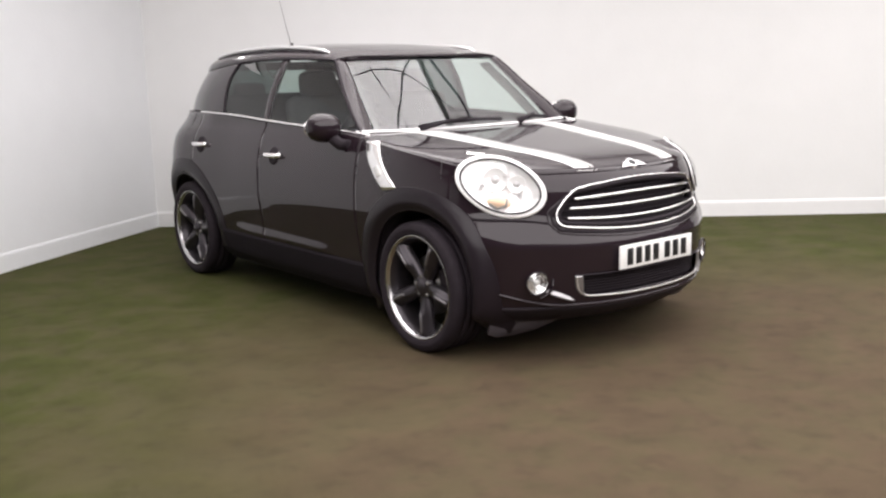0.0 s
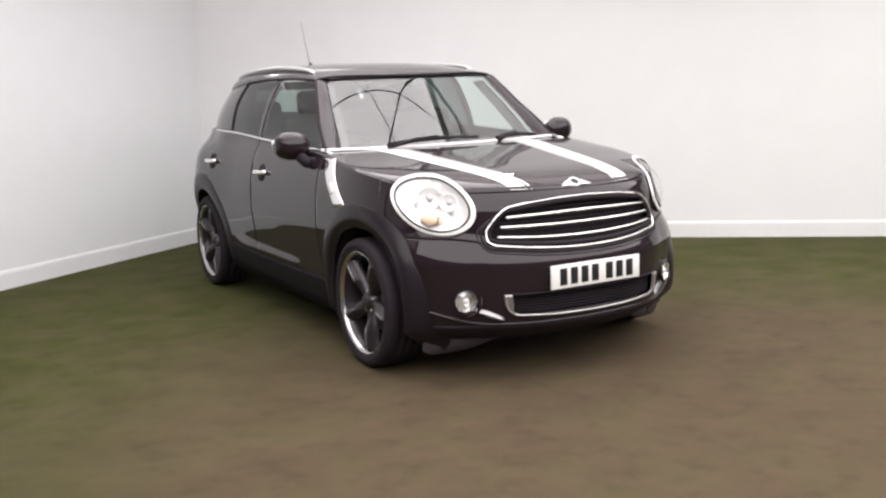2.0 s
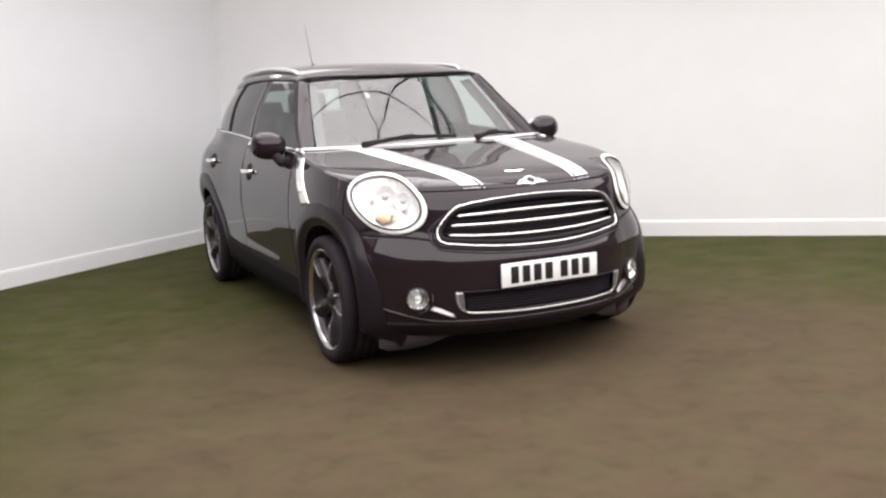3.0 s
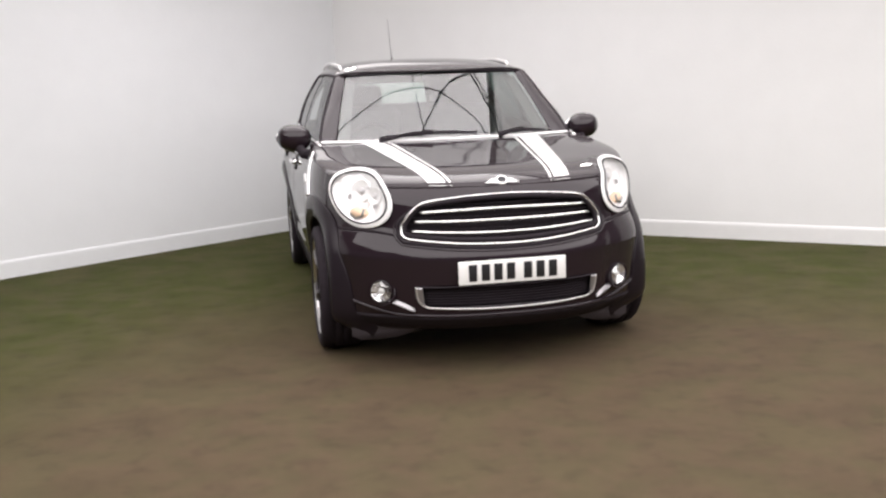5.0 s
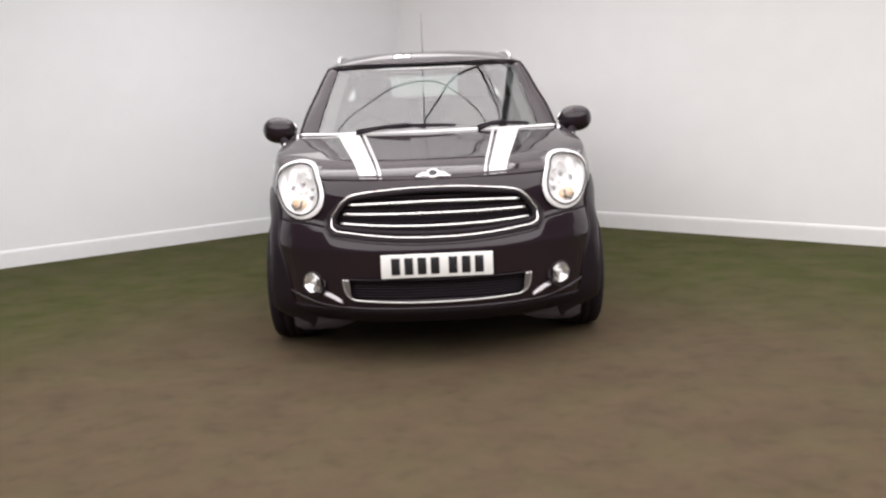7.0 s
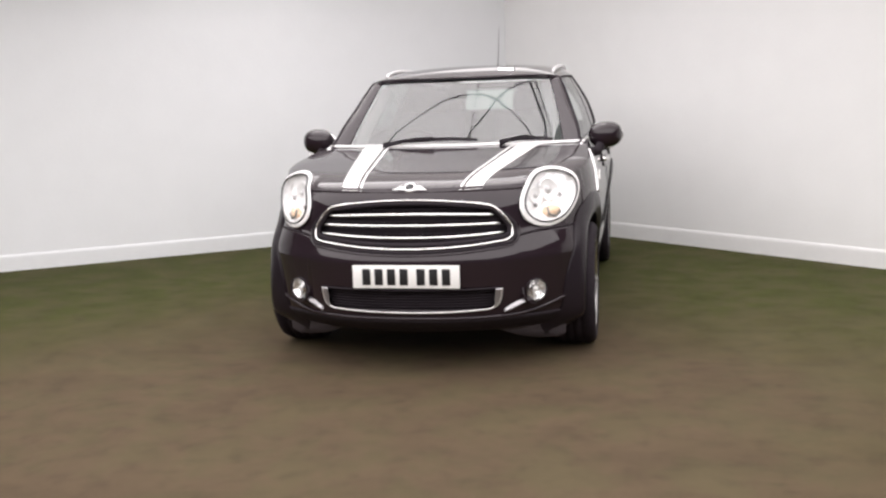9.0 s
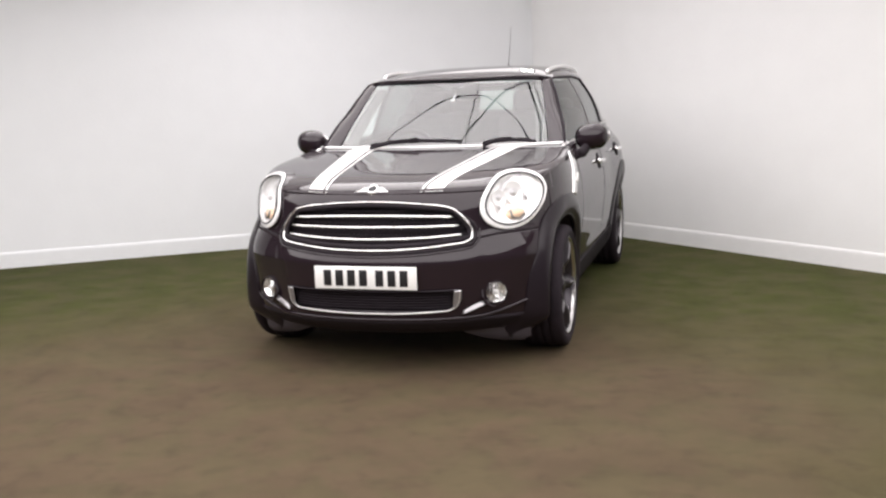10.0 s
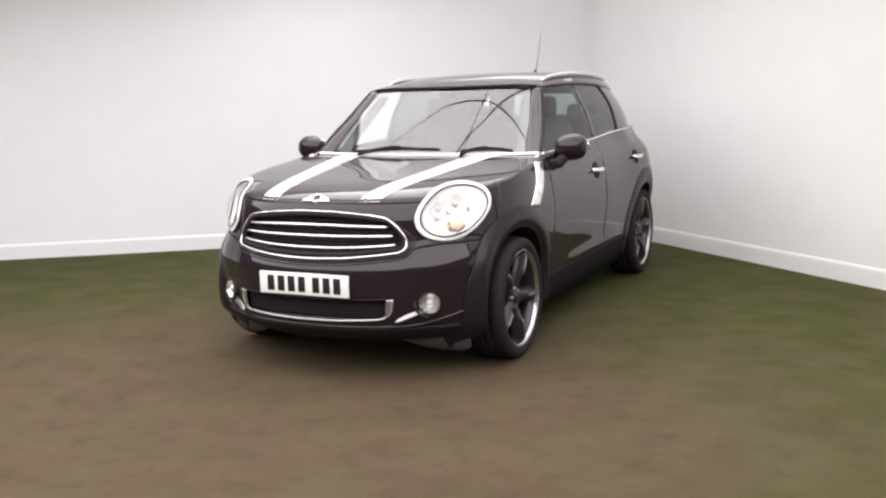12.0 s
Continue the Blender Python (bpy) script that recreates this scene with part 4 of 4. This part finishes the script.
        y = bot[0] + (top[0] - bot[0]) * v + 0.025 * math.sin(math.pi * v) + (u - 0.5) * (0.118 + 0.004 * v)
        z = bot[1] + (top[1] - bot[1]) * v + (0.5 - u) * 0.02 * (1 - v)
        return Vector((s * (side_x(y, z) + 0.004 + 0.008 * math.sin(math.pi * u)), y, z))
    ve = sheet("side_vent_trim", vent, lin(0, 1, 9), lin(0, 1, 16), CHROME, car, "chrome side vent trim behind the wheel arch", thick=0.01, outward=lambda p, s=s: Vector((s, 0, 0)))
    lampm = Vector((s * (side_x(-1.02, 0.875) + 0.016), -1.02, 0.875))
    part("side_repeater", box_bm(0.010, 0.040, 0.055, Matrix.Translation(lampm) @ Euler((radians(-30), 0, 0)).to_matrix().to_4x4(), 0.004), BULB, ve)

    # door mirrors
    mc = Vector((0.895 * s, -0.560, 1.078))
    bm = bmesh.new()
    bmesh.ops.create_uvsphere(bm, u_segments=32, v_segments=20, radius=1)
    for v in bm.verts:
        d = v.co
        y = d.y * (0.085 if d.y < 0 else 0.022)
        v.co = Vector((math.copysign(abs(d.x) ** 0.85, d.x) * 0.100, y, math.copysign(abs(d.z) ** 0.85, d.z) * 0.078))
    bm.transform(Matrix.Translation(mc) @ Euler((0, radians(-4 * s), radians(8 * s))).to_matrix().to_4x4())
    mir = part("door_mirror", bm, PAINT, car, "rounded glossy black door mirror")
    part("mirror_arm", tube_bm([Vector((0.818 * s, -0.665, 0.985)), Vector((0.852 * s, -0.655, 0.990)), Vector((0.870 * s, -0.615, 1.02)), Vector((0.885 * s, -0.580, 1.05))], 0.024, 10, flat=1.3), PLASTIC, mir)
    part("mirror_glass", lathe_bm([(0.0, 0.0), (0.001, 0.062), (0.004, 0.066)], 28, Matrix.Translation(mc + Vector((0, 0.019, 0))) @ pose(0, 0, 0, 0, 0, 90) @ Matrix.Diagonal((1, 1.6, 1, 1))), CHROME, mir)
    part("mirror_foot", box_bm(0.03, 0.09, 0.06, pose(0.818 * s, -0.665, 0.985), 0.012), PLASTIC, mir)

    # door handles
    for door, yh, zh in ((DOORS[s, 0], 0.075, 0.893), (DOORS[s, 1], 1.055, 0.915)):
        xh = side_x(yh, zh)
        pts = [Vector((s * (xh + 0.006 + 0.032 * math.sin(math.pi * v) ** 0.6), yh - 0.095 + 0.19 * v, zh + 0.004)) for v in lin(0, 1, 15)]
        part("door_handle", tube_bm(pts, 0.0115, 10, flat=1.25), CHROME, door, "chrome door handle")
        # dark disc on the door skin gives the shade of the handle's hollow
        part("handle_recess_shade", lathe_bm([(0.000, 0.0), (0.004, 0.044), (0.0045, 0.050), (-0.002, 0.054)], 24, Matrix.Translation((s * (xh + 0.001), yh, zh)) @ pose(0, 0, 0, 0, -13 * s, 0) @ Matrix.Diagonal((s, 1.05, 1, 1))), DARK, door)

# wipers
for x0, x1, t1 in ((-0.48, 0.18, 0.085), (0.33, 0.68, 0.075)):
    a = screen_fn(x0 / 0.75, 0.035, 0.016)
    pts = [screen_fn((x0 + (x1 - x0) * v) / 0.75, 0.03 + 0.03 * math.sin(math.pi * v) + (t1 - 0.06) * v, 0.020) for v in lin(0, 1, 14)]
    wp = part("wiper", tube_bm(pts, lambda v: 0.013 - 0.006 * abs(v - 0.4), 6), DARK, car, "black windscreen wiper")
    part("wiper_arm", tube_bm([screen_fn((x0 + 0.0) / 0.75, 0.0, 0.012), screen_fn((x0 + 0.25 * (x1 - x0)) / 0.75, 0.035, 0.034), pts[7] + Vector((0, -0.008, 0.010))], 0.011, 6), DARK, wp)
sheet("scuttle", lambda x, v: cap_xy(x, cowl_y(x) + 0.012 + 0.10 * v, -0.004 - 0.012 * v), lin(-0.75, 0.75, 31), lin(0, 1, 5), PLASTIC, car, "black plastic scuttle panel", thick=0.006, outward=lambda p: Vector((0, 0, 1)))

# ---- wheels ----
def wheel(s, y, turn):
    w = new("wheel")
    w.parent = car
    tagged(w, "dark five-spoke alloy wheel with polished lip and low-profile tyre")
    tyre = [(-0.100, 0.250), (-0.108, 0.262), (-0.113, 0.285), (-0.106, 0.310), (-0.088, 0.3215), (-0.05, 0.325), (-0.047, 0.319), (-0.041, 0.319), (-0.038, 0.325), (-0.004, 0.325), (-0.002, 0.320), (0.002, 0.320), (0.004, 0.325),
            (0.038, 0.325), (0.041, 0.319), (0.047, 0.319), (0.05, 0.325), (0.088, 0.3215), (0.101, 0.3155), (0.1075, 0.306), (0.1125, 0.291), (0.1135, 0.281), (0.1120, 0.279), (0.1125, 0.270), (0.110, 0.2635), (0.104, 0.259), (0.097, 0.250)]
    part("tyre", lathe_bm(tyre, 72), RUBBER, w, "black low-profile tyre")
    part("rim", lathe_bm([(-0.10, 0.252), (-0.08, 0.232), (-0.02, 0.219), (0.05, 0.222), (0.072, 0.231), (0.088, 0.241)], 72), ALLOY, w, "dark alloy rim")
    part("rim_lip", lathe_bm([(0.086, 0.2405), (0.098, 0.2465), (0.1045, 0.2520), (0.1060, 0.2560), (0.1045, 0.2595), (0.097, 0.2585)], 72), MACHINED, w, "polished rim lip")
    part("brake_disc", lathe_bm([(-0.01, 0.05), (-0.01, 0.148), (0.008, 0.148), (0.008, 0.075), (0.02, 0.07), (0.02, 0.0)], 40), STEEL, w)
    part("brake_caliper", box_bm(0.06, 0.10, 0.17, pose(0.0, 0.135, 0.03, 12, 0, 0), 0.018), DARK, w)
    part("hub", lathe_bm([(0.03, 0.062), (0.066, 0.058), (0.072, 0.042), (0.073, 0.034), (0.081, 0.031), (0.083, 0.026), (0.084, 0.0)], 28), ALLOY, w)
    for i in range(5):
        bm = bmesh.new()
        rows = []
        for v in lin(0, 1, 12):
            r = 0.030 + 0.215 * v
            half = 0.021 + 0.012 * smooth(v / 0.55) + 0.006 * smooth((v - 0.75) / 0.25)
            x = 0.066 + 0.016 * math.sin(math.pi * 0.5 * v)
            rib = 0.017 * smooth((v - 0.30) / 0.16) * (1 - 0.35 * smooth((v - 0.9) / 0.1))
            rows.append([bm.verts.new((px, pc, r)) for px, pc in ((x - 0.040, -half - 0.006), (x - 0.004, -half), (x - 0.001, -half * 0.66), (x + rib * 0.8, -half * 0.50), (x + rib, -half * 0.36), (x + rib, half * 0.36), (x + rib * 0.8, half * 0.50), (x - 0.001, half * 0.66), (x - 0.004, half), (x - 0.040, half + 0.006))])
        for a, b in zip(rows, rows[1:]):
            for j in range(9):
                bm.faces.new((a[j], a[j + 1], b[j + 1], b[j]))
        bm.transform(Euler((radians(72 * i + turn), 0, 0)).to_matrix().to_4x4())
        part("spoke", bm, ALLOY, w)
        crest = [Vector((0.081 + 0.016 * math.sin(math.pi * 0.5 * v), 0.0, 0.030 + 0.215 * v)) for v in lin(0.46, 0.93, 8)]
        ridge = tube_bm(crest, lambda v: 0.0045 + 0.0045 * math.sin(math.pi * (0.15 + 0.75 * v)), 8)
        ridge.transform(Euler((radians(72 * i + turn), 0, 0)).to_matrix().to_4x4())
        part("spoke_ridge", ridge, RIDGE, w, "lighter mottled ridge of the spoke")
        ang = radians(72 * i + turn + 36)
        part("wheel_bolt", lathe_bm([(0.045, 0.010), (0.070, 0.010), (0.073, 0.006), (0.073, 0.0)], 8, Matrix.Translation((0, -math.sin(ang) * 0.050, math.cos(ang) * 0.050))), STEEL, w)
    w.matrix_basis = pose(0.755 * s, y, 0.325, 0, 0, 0 if s > 0 else 180)
    return w


for s in (-1, 1):
    for y in (AXLE_F, AXLE_R):
        wheel(s, y, (43 if s < 0 else 49) + (17 if y > 0 else 0))

# ---- cabin ----
part("dashboard", box_bm(1.36, 0.42, 0.20, pose(0, -0.50, 0.93, 8, 0, 0), 0.06), PLASTIC, car, "black dashboard")
wheel_ring = [Vector((-0.36 + 0.185 * math.cos(a), -0.20 + 0.06 * math.sin(a), 0.95 + 0.175 * math.sin(a))) for a in lin(0, 2 * math.pi, 33)[:-1]]
sw = part("steering_wheel", tube_bm(wheel_ring, 0.015, 8, closed=True), PLASTIC, car, "black steering wheel")
part("steering_boss", box_bm(0.16, 0.06, 0.10, pose(-0.36, -0.20, 0.95, -18, 0, 0), 0.025), PLASTIC, sw)


def seat(x, y, w):
    st = part("seat", box_bm(w, 0.50, 0.20, pose(x, y - 0.22, 0.58, 6, 0, 0), 0.06), CLOTH, car, "dark cloth seat")
    part("seat_back", box_bm(w, 0.15, 0.62, pose(x, y + 0.12, 0.92, 12, 0, 0) @ pose(0, 0, 0, -24, 0, 0), 0.06), CLOTH, st)
    return st


for x in (-0.36, 0.36):
    st = seat(x, 0.15, 0.50)
    part("headrest", box_bm(0.26, 0.10, 0.17, pose(x, 0.36, 1.29, -10, 0, 0), 0.045), CLOTH, st)
st = seat(0.0, 1.02, 1.22)
for x in (-0.40, 0.40):
    part("headrest", box_bm(0.24, 0.09, 0.13, pose(x, 1.22, 1.24, -10, 0, 0), 0.04), CLOTH, st)

# ---- dark cables slung below the light panel ----
CABLE = material("black_cable", (0.012, 0.011, 0.012), 0.6, scale=40, vary=0.2)


def cable(points, radius):
    """A cable through points, its ends led up to the ceiling."""
    a, b = Vector(points[0]), Vector(points[-1])
    da, db = (a - Vector(points[1])).normalized(), (b - Vector(points[-2])).normalized()
    pts = [Vector((a.x + da.x * 0.9, a.y + da.y * 0.9, CEIL)), a + da * 0.35 + Vector((0, 0, 0.12))] + [Vector(p) for p in points] + [b + db * 0.35 + Vector((0, 0, 0.12)), Vector((b.x + db.x * 0.9, b.y + db.y * 0.9, CEIL))]
    fine = []
    for i in range(len(pts) - 1):
        p0, p1, p2, p3 = pts[max(i - 1, 0)], pts[i], pts[i + 1], pts[min(i + 2, len(pts) - 1)]
        for t in lin(0, 1, 9)[:-1]:
            fine.append(0.5 * ((2 * p1) + (p2 - p0) * t + (2 * p0 - 5 * p1 + 4 * p2 - p3) * t * t + (3 * p1 - p0 - 3 * p2 + p3) * t ** 3))
    ob = mesh_object("hanging_cable", tube_bm(fine + [pts[-1]], radius, 8), CABLE)
    return tagged(ob, "thin dark cable slung under the ceiling light above the car", "cable", "hanging cables")


cable([(-0.80, -0.52, 2.12), (-0.57, -0.415, 2.10), (-0.32, -0.315, 2.10), (-0.05, -0.280, 2.10), (0.16, -0.305, 2.10), (0.37, -0.42, 2.10), (0.56, -0.59, 2.12)], 0.006)
cable([(-0.01, -0.10, 2.40), (-0.015, -0.22, 2.31), (-0.02, -0.36, 2.24), (-0.02, -0.50, 2.18), (-0.02, -0.64, 2.14)], 0.005)
cable([(0.47, -0.140, 2.12), (0.29, -0.225, 2.12), (0.17, -0.340, 2.11), (0.085, -0.470, 2.10), (-0.04, -0.66, 2.10)], 0.008)
cable([(0.46, -0.18, 2.04), (0.56, -0.33, 2.02), (0.65, -0.47, 2.02), (0.71, -0.63, 2.04)], 0.0095)
cable([(0.50, -0.15, 2.08), (0.61, -0.32, 2.06), (0.70, -0.46, 2.06), (0.77, -0.62, 2.08)], 0.006)
